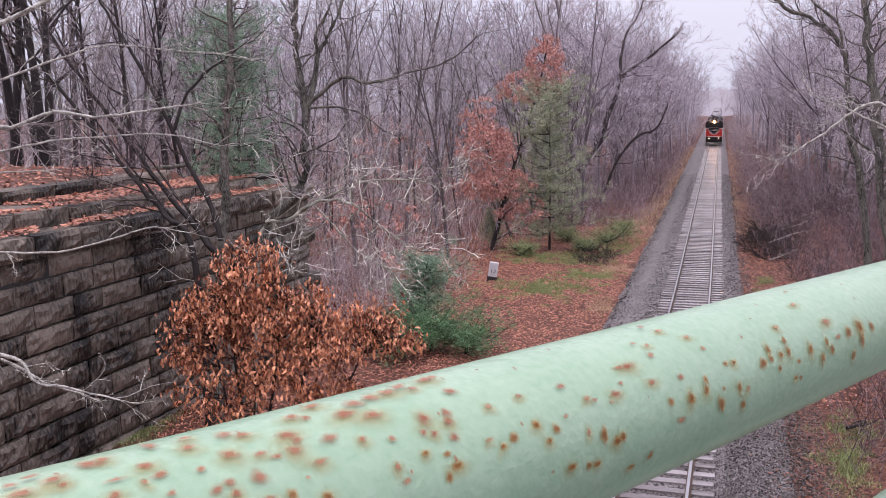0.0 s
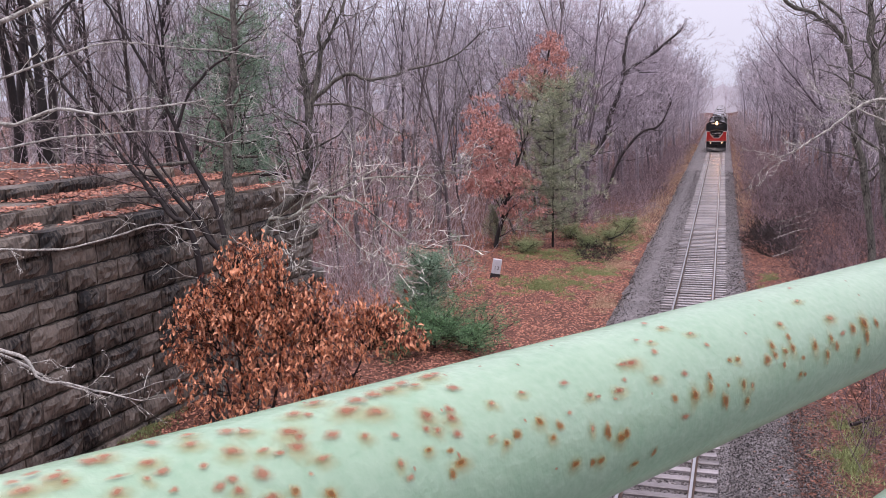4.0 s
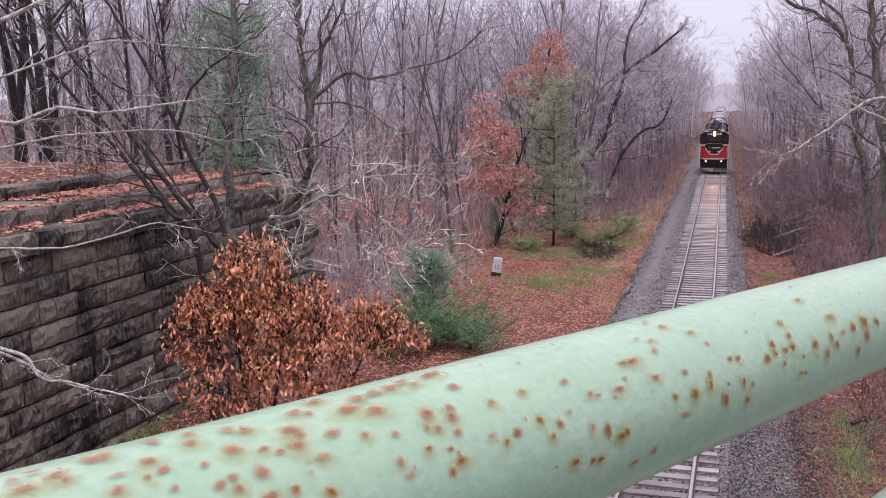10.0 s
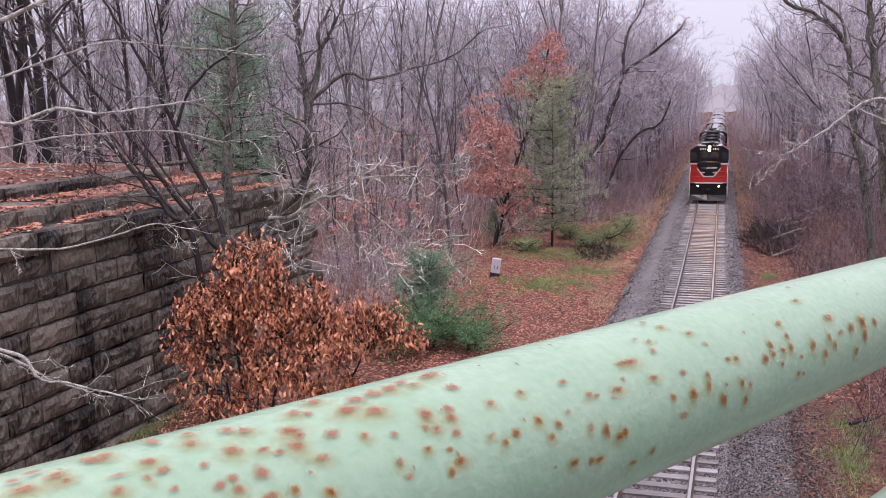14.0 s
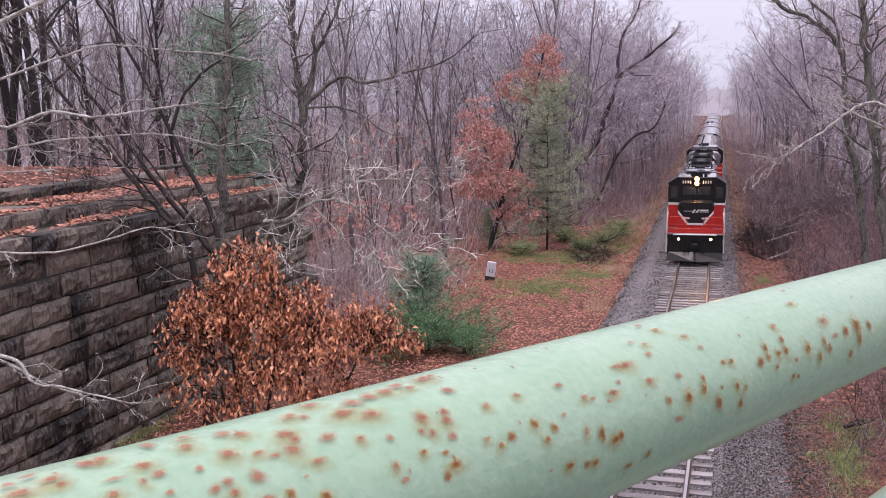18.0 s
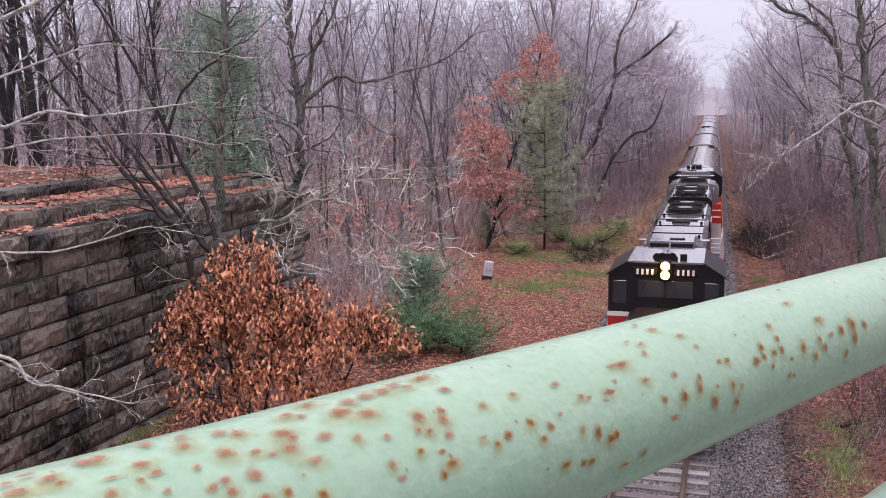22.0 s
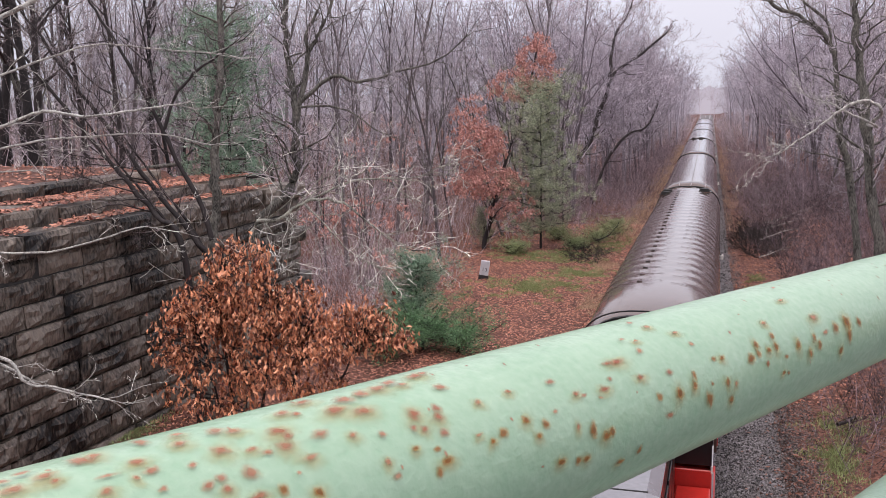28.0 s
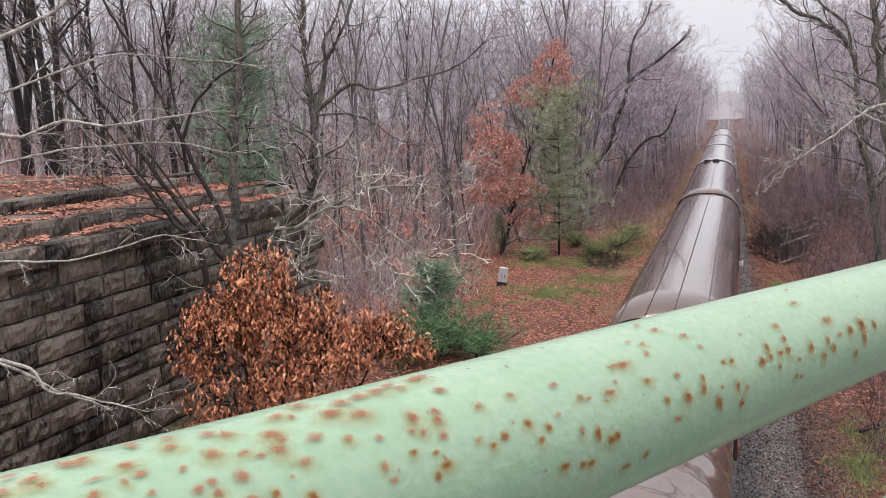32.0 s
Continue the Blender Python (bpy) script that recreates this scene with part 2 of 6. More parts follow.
def box(sx, sy, sz, at=(0, 0, 0), bevel=0.0, turn=None):
    """A box of the given size whose middle is at 'at', with softened edges."""
    bm = bmesh.new()
    bmesh.ops.create_cube(bm, size=1)
    bmesh.ops.scale(bm, vec=(sx, sy, sz), verts=bm.verts)
    if bevel:
        bmesh.ops.bevel(bm, geom=bm.edges[:], offset=bevel, segments=1, affect="EDGES")
    if turn is not None:
        bmesh.ops.transform(bm, matrix=turn, verts=bm.verts)
    bmesh.ops.translate(bm, vec=at, verts=bm.verts)
    return bm


def join(*many):
    bm = bmesh.new()
    for b in many:
        me = bpy.data.meshes.new("tmp")
        b.to_mesh(me)
        b.free()
        bm.from_mesh(me)
        bpy.data.meshes.remove(me)
    return bm


def extrude_profile(points, y0, y1):
    """A closed outline in x and z, drawn out along y."""
    bm = bmesh.new()
    a = [bm.verts.new((x, y0, z)) for x, z in points]
    b = [bm.verts.new((x, y1, z)) for x, z in points]
    n = len(points)
    for i in range(n):
        bm.faces.new((a[i], a[(i + 1) % n], b[(i + 1) % n], b[i]))
    bm.faces.new(a[::-1])
    bm.faces.new(b)
    bmesh.ops.recalc_face_normals(bm, faces=bm.faces[:])
    return bm


class Geo:
    """Gathers tubes for wood, branches and twigs."""

    def __init__(self):
        self.v, self.f = [], []

    def tube(self, pts, radii, n=5):
        base, last = len(self.v), len(pts) - 1
        for i, p in enumerate(pts):
            d = pts[min(i + 1, last)] - pts[max(i - 1, 0)]
            d = d / (np.linalg.norm(d) + 1e-9)
            s = np.cross(d, (0.0, 0.0, 1.0) if abs(d[2]) < 0.9 else (1.0, 0.0, 0.0))
            s = s / (np.linalg.norm(s) + 1e-9)
            u = np.cross(s, d)
            for j in range(n):
                a = 2 * math.pi * j / n
                self.v.append(p + radii[i] * (math.cos(a) * s + math.sin(a) * u))
        for i in range(last):
            for j in range(n):
                a, b = base + i * n + j, base + i * n + (j + 1) % n
                self.f.append((a, b, b + n, a + n))

    def mesh(self, name, mat, smooth=True):
        return mesh_of(name, self.v, self.f, mat, smooth)


def curve_points(pts, steps):
    """A smooth line (Catmull-Rom) through a few points."""
    p = [np.array(x, float) for x in pts]
    p = [2 * p[0] - p[1]] + p + [2 * p[-1] - p[-2]]
    out = []
    for i in range(1, len(p) - 2):
        for k in range(steps):
            t = k / steps
            out.append(0.5 * (2 * p[i] + (p[i + 1] - p[i - 1]) * t + (2 * p[i - 1] - 5 * p[i] + 4 * p[i + 1] - p[i + 2]) * t * t
                              + (3 * p[i] - p[i - 1] - 3 * p[i + 1] + p[i + 2]) * t ** 3))
    out.append(p[-2])
    return out

# ---- ground ----
WALL_X, WALL_SLOPE = -14.75, 0.049     # the wall's face: x = WALL_X + WALL_SLOPE * y


def smooth(a, b, x):
    t = min(max((x - a) / (b - a), 0), 1)
    return t * t * (3 - 2 * t)


def wall_face(y):
    return WALL_X + WALL_SLOPE * y


def track_x(y):
    """The track bends very slightly westward where it nears the bridge."""
    return -0.25 * (max(0.0, 48 - max(y, 8)) / 28) ** 2


def ground_z(x, y):
    z = -0.55 + 0.16 * noise.noise((x * 0.12, y * 0.12, 0)) + 0.05 * noise.noise((x * 0.6, y * 0.6, 3))
    bed = -0.42 - 0.3 * smooth(1.9, 3.2, abs(x + 0.15))
    z += (bed - z) * (1 - smooth(2.6, 3.6, abs(x + 0.15)))
    right = smooth(4.2, 9.0, x) * 1.0 + smooth(9, 30, x) * 2.0
    z += right + 0.25 * smooth(5, 8, x) * noise.noise((x * 0.3, y * 0.3, 7))
    u = wall_face(y) - x
    slope = smooth(-4.5, 0, u) * 0.55
    fade = 1 - smooth(27.4, 30.4 + max(0, u - 1.0) * 1.4, y)
    plateau = (smooth(0.5, 1.3, u) * 5.0 + smooth(2.6, 3.4, u) * 1.4) * fade
    far = smooth(-12, -45, x) * smooth(35, 90, y) * 3.0
    return z + slope * (1 - smooth(28, 36, y)) + plateau * (1 + 0.03 * noise.noise((x * 0.2, y * 0.2, 5))) + far


def sheet(xs, ys, name, mat):
    verts = [(x, y, ground_z(x, y)) for y in ys for x in xs]
    w = len(xs)
    faces = [(j * w + i, j * w + i + 1, (j + 1) * w + i + 1, (j + 1) * w + i) for j in range(len(ys) - 1) for i in range(w - 1)]
    return mesh_of(name, verts, faces, mat, True)


xs = [-2500, -900, -400, -220, -140] + list(np.arange(-100, -30, 4.0)) + list(np.arange(-30, -5, 0.5)) + list(np.arange(-5, 6, 0.2)) + list(np.arange(6, 14, 0.5)) + list(np.arange(14, 60, 4.0)) + [80, 140, 300, 900, 2500]
ys = [-1500, -400, -120, -40] + list(np.arange(-12, 80, 0.8)) + list(np.arange(80, 200, 5.0)) + [220, 300, 500, 1000, 2600]
ground = new("ground", sheet(xs, ys, "ground", "leaf_ground"))
tagged(ground, "brown leaf-strewn woodland ground beside the track", "ground", kind="structure")

# ballast bed: a raised strip along the track
bx = [-3.4, -2.9, -2.3, -1.75, -1.3, 0, 1.3, 1.7, 2.1, 2.6]
by = list(np.arange(-42, 6, 4.0)) + list(np.arange(6, 90, 0.8)) + list(np.arange(90, 420, 8.0))
bv = []
for y in by:
    for i, x in enumerate(bx):
        edge = 0.22 * noise.noise((y * 0.5, i * 3.0, 1)) if i in (0, len(bx) - 1) else 0
        lift = -0.235 if 1 < i < 7 else (-0.30 if i in (1, 2, 7) else -0.46 if i == 8 else -0.75)
        wide = 1 + 0.3 * (1 - smooth(24, 46, y)) if x > 1.5 else 1.0
        bv.append((x * wide + edge + track_x(y), y, lift + 0.015 * noise.noise((x * 3, y * 3, 9))))
w = len(bx)
bf = [(j * w + i, j * w + i + 1, (j + 1) * w + i + 1, (j + 1) * w + i) for j in range(len(by) - 1) for i in range(w - 1)]
ballast = new("ballast_bed", mesh_of("ballast_bed", bv, bf, "ballast", True))
tagged(ballast, "grey crushed-stone ballast bed under the railway track", "ballast", kind="structure")

# ---- railway track ----
track = thing("railway_track", "single railway track with wet wooden ties and steel rails", "railway track", kind="structure")


def swept(prof, x, y0, y1, step, mat):
    """A closed outline carried along the track."""
    ys_, n = list(np.arange(y0, 60, step)) + list(np.arange(60, y1 + 1, 40)), len(prof)
    v = [(x + track_x(y) + a, y, z) for y in ys_ for a, z in prof]
    f = [(i * n + j, i * n + (j + 1) % n, (i + 1) * n + (j + 1) % n, (i + 1) * n + j) for i in range(len(ys_) - 1) for j in range(n)]
    return mesh_of("rail", v, f, mat)


def rail(x, name):
    prof = [(-0.07, -0.172), (0.07, -0.172), (0.07, -0.155), (0.012, -0.135), (0.012, -0.04), (0.036, -0.03), (0.036, -0.006), (-0.036, -0.006),
            (-0.036, -0.03), (-0.012, -0.04), (-0.012, -0.135), (-0.07, -0.155)]
    r = part(name, swept(prof, x, -20, 420, 2.0, "rail_rust"), "", track)
    part("rail_head", swept([(-0.036, -0.008), (0.036, -0.008), (0.032, 0), (-0.032, 0)], x, -20, 420, 2.0, "rail_head"), "", r, "worn bright steel running surface")


rail(-0.752, "rail")
rail(0.752, "rail")

# ---- granite retaining wall ----
WALL_TURN = -math.degrees(math.atan(WALL_SLOPE))
wall = thing("retaining_wall", "weathered coursed granite retaining wall, wet and stained dark", "wall",
             pose(WALL_X + WALL_SLOPE * 5, 5, 0, 0, 0, WALL_TURN), kind="structure")
WALL_TOP, COURSE, WALL_LEN = 5.5, 0.555, 25.2
part("wall_core", box(1.3, WALL_LEN - 0.1, WALL_TOP + 0.6, (-0.8, WALL_LEN / 2, (WALL_TOP - 1.0) / 2)), "joint_shadow", wall)
# ---- bridge railing in front of the camera ----
PIPE_DIR = Vector((0.47480, 0.87906, -0.04268)).normalized()
PIPE_AT = Vector((0.69051, 0.13326, 8.35757))
PIPE_R = 0.0445
railing = thing("bridge_railing", "pale green painted pipe railing with rust spots", "railing", Matrix.Translation(PIPE_AT) @ PIPE_DIR.to_track_quat("Y", "Z").to_matrix().to_4x4())


def pipe(length0, length1, r, z, n=48, steps=60):
    v, f = [], []
    for i in range(steps + 1):
        y = length0 + (length1 - length0) * i / steps
        for j in range(n):
            a = 2 * math.pi * j / n
            rr = r * (1 + 0.006 * noise.noise((y * 9, math.cos(a) * 2, math.sin(a) * 2)))
            v.append((rr * math.cos(a), y, z + rr * math.sin(a)))
    for i in range(steps):
        for j in range(n):
            a, b = i * n + j, i * n + (j + 1) % n
            f.append((a, a + n, b + n, b))
    return mesh_of("pipe", v, f, "pipe_paint", True)


top_rail = part("top_rail", pipe(-2.2, 2.6, PIPE_R, 0, steps=90), "pipe_paint", railing)
part("lower_rail", pipe(-2.2, 2.6, PIPE_R * 0.9, -0.235), "pipe_paint", railing)
for y in (-2.1, 2.5):
    post = bmesh.new()
    bmesh.ops.create_cone(post, cap_ends=True, segments=20, radius1=0.04, radius2=0.04, depth=1.08)
    bmesh.ops.translate(post, vec=(-0.02, y, -0.585), verts=post.verts)
    part("post", post, "pipe_paint", railing)
# deck out of view, made broad to hold light off the railing's underside
deck_m = railing.matrix_basis @ Matrix.Translation((3.9, 0.2, -1.2))
bmd = box(8.0, 16.0, 0.22, bevel=0.02)
med = bpy.data.meshes.new("bridge_deck")
bmd.to_mesh(med)
bmd.free()
med.materials.append(M["concrete"])
deck = new("bridge_deck", med)
deck.matrix_basis = deck_m
tagged(deck, "unseen concrete bridge deck that carries the railing and shades its underside", "bridge", kind="structure")

# rust on the paint: patches that hug the pipe, fading out at their rims
RUST_BLOOMS = [(0.102, 77.4, 4.9, 2.7), (0.101, 85.2, 3, 2.2), (0.113, 81.3, 4.2, 2.4), (0.108, 88.4, 4.1, 1.6), (0.115, 76.4, 2.1, 1.4), (0.127, 87.7, 4.9, 4.3), (0.132, 88.7, 3.5, 2.8), (0.15, 91.1, 3, 4.7), (0.142, 74.6, 3.5, 2.4), (0.144, 66.7, 4.2, 2), (0.138, 65, 1.6, 1.4), (0.13, 70.6, 4.4, 1.2), (0.127, 62.4, 2.8, 2), (0.144, 55.6, 2.1, 1.6), (0.16, 79.6, 3.9, 2.1), (0.158, 63.3, 2.2, 1.9), (0.171, 67.3, 4.2, 2.8), (0.176, 82.5, 5, 2.8), (0.163, 88.7, 3.2, 1.8), (0.176, 51.3, 4.3, 3.6), (0.182, 78.1, 3.9, 2.1)]
RUST_PATCHES = [(0.206, 82.6, 4.1, 2.5), (0.211, 79.1, 2.8, 2.3), (0.197, 69.9, 5.3, 2.7), (0.199, 64.8, 3, 2.5), (0.195, 59.4, 4, 3.1), (0.187, 58.7, 2.5, 1.6), (0.182, 62.9, 3.3, 1.4), (0.165, 52.6, 3, 2.1), (0.165, 46.9, 2.5, 2.2), (0.159, 51.1, 3.4, 2.3), (0.175, 39.5, 4.7, 1.7), (0.212, 60.5, 5.3, 2.6), (0.225, 54.7, 2.3, 1.9), (0.238, 50.3, 2.4, 1.9), (0.227, 73.7, 6.7, 3.2), (0.236, 80.6, 6.3, 3.5), (0.238, 67.2, 6.2, 2.8), (0.246, 81.9, 5.1, 3.7), (0.256, 83.3, 5.3, 3.4), (0.265, 86.6, 5.5, 3.3), (0.269, 80.5, 3.1, 1.6)]
RUST_SPOTS = [(0.282, 87.4, 5.4, 3.5), (0.287, 87.9, 3.4, 2.2), (0.22, 89.8, 4.7, 2.8), (0.284, 69.3, 4.5, 2.8), (0.259, 56.2, 4.1, 3.6), (0.272, 55.6, 3.5, 2.7), (0.27, 50.2, 3.4, 2.6), (0.268, 40.9, 3.8, 2.3), (0.259, 46.1, 2.2, 1.9), (0.254, 48.4, 2.5, 1.9), (0.317, 52.8, 2.7, 1.3), (0.347, 50.9, 4, 2), (0.359, 38.5, 3.1, 1.5), (0.364, 36.1, 2.6, 1.5), (0.382, 35.8, 4.4, 2.1), (0.39, 41, 2.8, 1.6), (0.404, 50.9, 7.6, 2.5), (0.396, 51.8, 5.2, 1.4), (0.415, 35.7, 4.2, 1.9), (0.442, 32.6, 3.9, 2.3)]
RUST_PITS = [(0.25, 37.7, 2.1, 1.5), (0.185, 38.7, 2.7, 3), (0.199, 32.8, 2.9, 2.2), (0.261, 33.9, 2.6, 1.7), (0.264, 26.5, 4.1, 2.2), (0.258, 22.3, 2.6, 2.9), (0.318, 33.5, 3.1, 2.2), (0.33, 27.4, 3.3, 3), (0.323, 22.3, 2.8, 1.6), (0.301, 30.7, 3.8, 2.9), (0.293, 28, 2.5, 1.5), (0.363, 14.2, 3.7, 4.7), (0.373, 7.9, 3.9, 2.8), (0.378, 9.1, 3.3, 3.7), (0.336, 3.1, 4, 2.1), (0.349, -0.5, 3.1, 2.6), (0.356, -1.2, 3.7, 2), (0.404, -11.4, 3.2, 2.9), (0.387, -13.9, 3.1, 1.7), (0.425, 19.3, 3.2, 3.2), (0.445, 16.8, 4, 4), (0.464, 25.1, 2.8, 3.3), (0.462, 18.1, 3.5, 3), (0.476, 4.7, 4.5, 6.3)]
RUST_STREAKS = [(0.499, 11.6, 3.1, 2.9), (0.481, 14.7, 2.2, 1.7), (0.503, -2.3, 3.3, 2.9), (0.491, 31.3, 3.7, 1.7), (0.5, 30.1, 3.8, 1.8), (0.533, 22.2, 6.7, 3.7), (0.545, 31.4, 3.4, 3), (0.544, 23.4, 3.4, 3), (0.558, 23.8, 3.5, 2.3), (0.569, 33.7, 3.6, 3.1), (0.569, 24.2, 3.6, 3.4), (0.552, 13.5, 2.7, 2.3), (0.6, 19.7, 3.9, 4), (0.579, 13.9, 2.8, 2.4), (0.616, 9, 3.1, 3.8), (0.632, 13, 4.3, 4.7), (0.626, 20.8, 3.1, 2.9), (0.664, 22.2, 6.8, 4.7), (0.685, 23.7, 5.9, 6.1), (0.685, 10.8, 4.8, 6.4), (0.669, 0.3, 3.6, 3.9), (0.707, 19.6, 5, 4.5), (0.574, 1.5, 2.9, 1.7), (0.581, -0.3, 2.9, 1.8)]
RUST_FAINT = [(0.234, 35.7, 2, 1.9), (0.236, 27.6, 2.7, 1.9), (0.202, 49.6, 3.5, 1.7), (0.194, 44, 1.4, 1.2), (0.296, 51.7, 2.5, 1.8), (0.429, 53.8, 3.8, 2.3), (0.434, 62.6, 2.6, 1.3), (0.425, 67.2, 3.1, 1.4), (0.286, 33.8, 2.4, 1), (0.339, 32.4, 2.4, 1.4), (0.352, 19.3, 2, 2), (0.376, 31.5, 2.2, 1), (0.509, 8, 2.4, 1.9), (0.433, 4.8, 5.3, 2.4), (0.638, 37.3, 6.3, 3), (0.646, 21.5, 6.5, 2.1), (0.57, 45.9, 4.5, 1.7), (0.478, 47.1, 2.9, 2.3), (0.617, 62.3, 5, 1.6), (0.636, 81.4, 3.2, 1.8), (0.473, 60.2, 4.3, 1.3), (0.453, 84.4, 3.5, 2.4), (0.458, 73.4, 4.1, 1.7)]


def rust_material(name, rim, middle, heart, cover=1.0):
    m = bpy.data.materials.new(name)
    m.use_nodes = True
    n, k = m.node_tree.nodes, m.node_tree.links
    b = n["Principled BSDF"]
    uv = n.new("ShaderNodeUVMap")
    sep = n.new("ShaderNodeSeparateXYZ")
    k.new(uv.outputs["UV"], sep.inputs["Vector"])
    tc = n.new("ShaderNodeTexCoord")
    nz = n.new("ShaderNodeTexNoise")
    nz.inputs["Scale"].default_value, nz.inputs["Detail"].default_value = 420, 4
    k.new(tc.outputs["Object"], nz.inputs["Vector"])
    add = n.new("ShaderNodeMath")
    add.operation = "MULTIPLY_ADD"
    add.inputs[1].default_value = 0.5
    k.new(nz.outputs["Fac"], add.inputs[0])
    k.new(sep.outputs["X"], add.inputs[2])
    core = n.new("ShaderNodeMapRange")
    core.interpolation_type = "SMOOTHSTEP"
    core.inputs["From Min"].default_value, core.inputs["From Max"].default_value = 0.22, 1.12
    core.inputs["To Min"].default_value, core.inputs["To Max"].default_value = 1.0, 0.0
    k.new(add.outputs["Value"], core.inputs["Value"])
    tone = n.new("ShaderNodeMath")
    tone.operation = "MULTIPLY"
    k.new(core.outputs["Result"], tone.inputs[0])
    k.new(sep.outputs["Y"], tone.inputs[1])
    thin_ = n.new("ShaderNodeMath")
    thin_.operation = "MULTIPLY"
    thin_.inputs[1].default_value = cover
    k.new(core.outputs["Result"], thin_.inputs[0])
    k.new(thin_.outputs["Value"], b.inputs["Alpha"])
    ramp = n.new("ShaderNodeValToRGB")
    ramp.color_ramp.elements[0].color, ramp.color_ramp.elements[1].color = (*rim, 1), (*heart, 1)
    e = ramp.color_ramp.elements.new(0.5)
    e.color = (*middle, 1)
    k.new(tone.outputs["Value"], ramp.inputs["Fac"])
    k.new(ramp.outputs["Color"], b.inputs["Base Color"])
    b.inputs["Roughness"].default_value = 0.7
    M[name] = m


rust_material("rust_pink", (0.46, 0.24, 0.13), (0.30, 0.085, 0.045), (0.12, 0.035, 0.02), 0.85)
rust_material("rust", (0.50, 0.31, 0.085), (0.36, 0.145, 0.022), (0.09, 0.028, 0.007))
rust_material("rust_stain", (0.50, 0.42, 0.19), (0.46, 0.34, 0.14), (0.42, 0.28, 0.10), 0.4)


def rust_spot(s, angle, along, around, depth, seed):
    """One patch: a small disc of rings bent round the pipe; u runs from its middle to its rim, v says how deep the rust is."""
    r = np.random.default_rng(seed)
    rings, n = 4, 18
    lobes = r.normal(0, (0.08, 0.05, 0.03), (2, 3))
    wob = [1 + sum(lobes[0][h] * math.cos((h + 2) * 2 * math.pi * j / n) + lobes[1][h] * math.sin((h + 2) * 2 * math.pi * j / n) for h in range(3)) for j in range(n)]
    rows = [(0.0, 0)] + [(i / rings, j) for i in range(1, rings + 1) for j in range(n)]
    v, uv = [], []
    for q, j in rows:
        a = 2 * math.pi * j / n
        y = s + q * 1.5 * wob[j] * along * math.cos(a)
        th = radians(angle) + q * 1.5 * wob[j] * around * math.sin(a) / PIPE_R
        rr = PIPE_R * 1.007 + (0.0006 if depth > 0.3 else 0.0001) + 0.00002 * (seed % 23)
        v.append((rr * math.cos(th), y, rr * math.sin(th)))
        uv.append((q, depth))
    f = [(0, 1 + j, 1 + (j + 1) % n) for j in range(n)]
    for i in range(rings - 1):
        for j in range(n):
            a, b = 1 + i * n + j, 1 + i * n + (j + 1) % n
            f.append((a, a + n, b + n, b))
    me = mesh_of("rust_spot", v, f, "rust" if depth > 0.62 else "rust_pink" if depth > 0.3 else "rust_stain", True)
    layer = me.uv_layers.new(name="UVMap")
    for lp in me.loops:
        layer.data[lp.index].uv = uv[lp.vertex_index]
    return me


for depth, rows in ((0.42, RUST_BLOOMS), (0.45, RUST_PATCHES), (0.55, RUST_SPOTS), (0.9, RUST_PITS), (0.95, RUST_STREAKS), (0.36, RUST_FAINT)):
    for i, (s, angle, along, around) in enumerate(rows):
        part("rust_spot", rust_spot(s, angle, along / 1050, around / 1050, depth, i + int(depth * 100)), "", top_rail)
        if i % 2:
            continue
        part("rust_stain", rust_spot(s, angle - 1.5, along / 1000 * 1.7 + 0.001, around / 1000 * 1.8 + 0.001, 0.2, i + 40 + int(depth * 100)), "", top_rail)
srng = np.random.default_rng(77)
for i in range(60):
    part("rust_spot", rust_spot(srng.uniform(0.05, 1.1), srng.uniform(-10, 95), srng.uniform(0.0006, 0.0016), srng.uniform(0.0006, 0.002), srng.uniform(0.32, 0.6), 900 + i), "", top_rail)

# ---- train ----
LOCO_LEN = 19.1


def tube_part(name, lines, r, mat, parent, label="", n=6):
    g = Geo()
    for pts in lines:
        g.tube([np.array(p, float) for p in pts], [r] * len(pts), n)
    return part(name, g.mesh(name, mat), "", parent, label)


def disc(r, depth, at, n=24, r2=None, turn=None):
    bm = bmesh.new()
    bmesh.ops.create_cone(bm, cap_ends=True, segments=n, radius1=r, radius2=r if r2 is None else r2, depth=depth)
    if turn is not None:
        bmesh.ops.transform(bm, matrix=turn, verts=bm.verts)
    bmesh.ops.translate(bm, vec=at, verts=bm.verts)
    return bm


def plate(points, y, thick=0.012):
    """A thin flat shape on a front face: its outline in x and z at y, standing proud towards -y."""
    return extrude_profile(points, y - thick, y)


TURN_X = Matrix.Rotation(radians(90), 4, "X")


def roof_fan(lo, y, z, r=0.66):
    fan = part("radiator_fan", join(disc(r, 0.16, (0, y, z + 0.08)), disc(r + 0.05, 0.05, (0, y, z + 0.025))), "loco_black", lo, "round black roof fan with grille")
    part("hub", disc(r * 0.42, 0.03, (0, y, z + 0.185), 20), "fan_metal", fan)
    g = Geo()
    for k in range(4):
        q = r * (0.5 + 0.14 * k)
        g.tube([np.array((q * math.cos(a), y + q * math.sin(a), z + 0.185)) for a in np.linspace(0, 2 * math.pi, 25)], [0.012] * 25, 4)
    for k in range(24):
        a = 2 * math.pi * k / 24
        g.tube([np.array((q * math.cos(a), y + q * math.sin(a), z + 0.18)) for q in (r * 0.42, r)], [0.01, 0.01], 3)
    part("grille", g.mesh("grille", "loco_under"), "", fan)


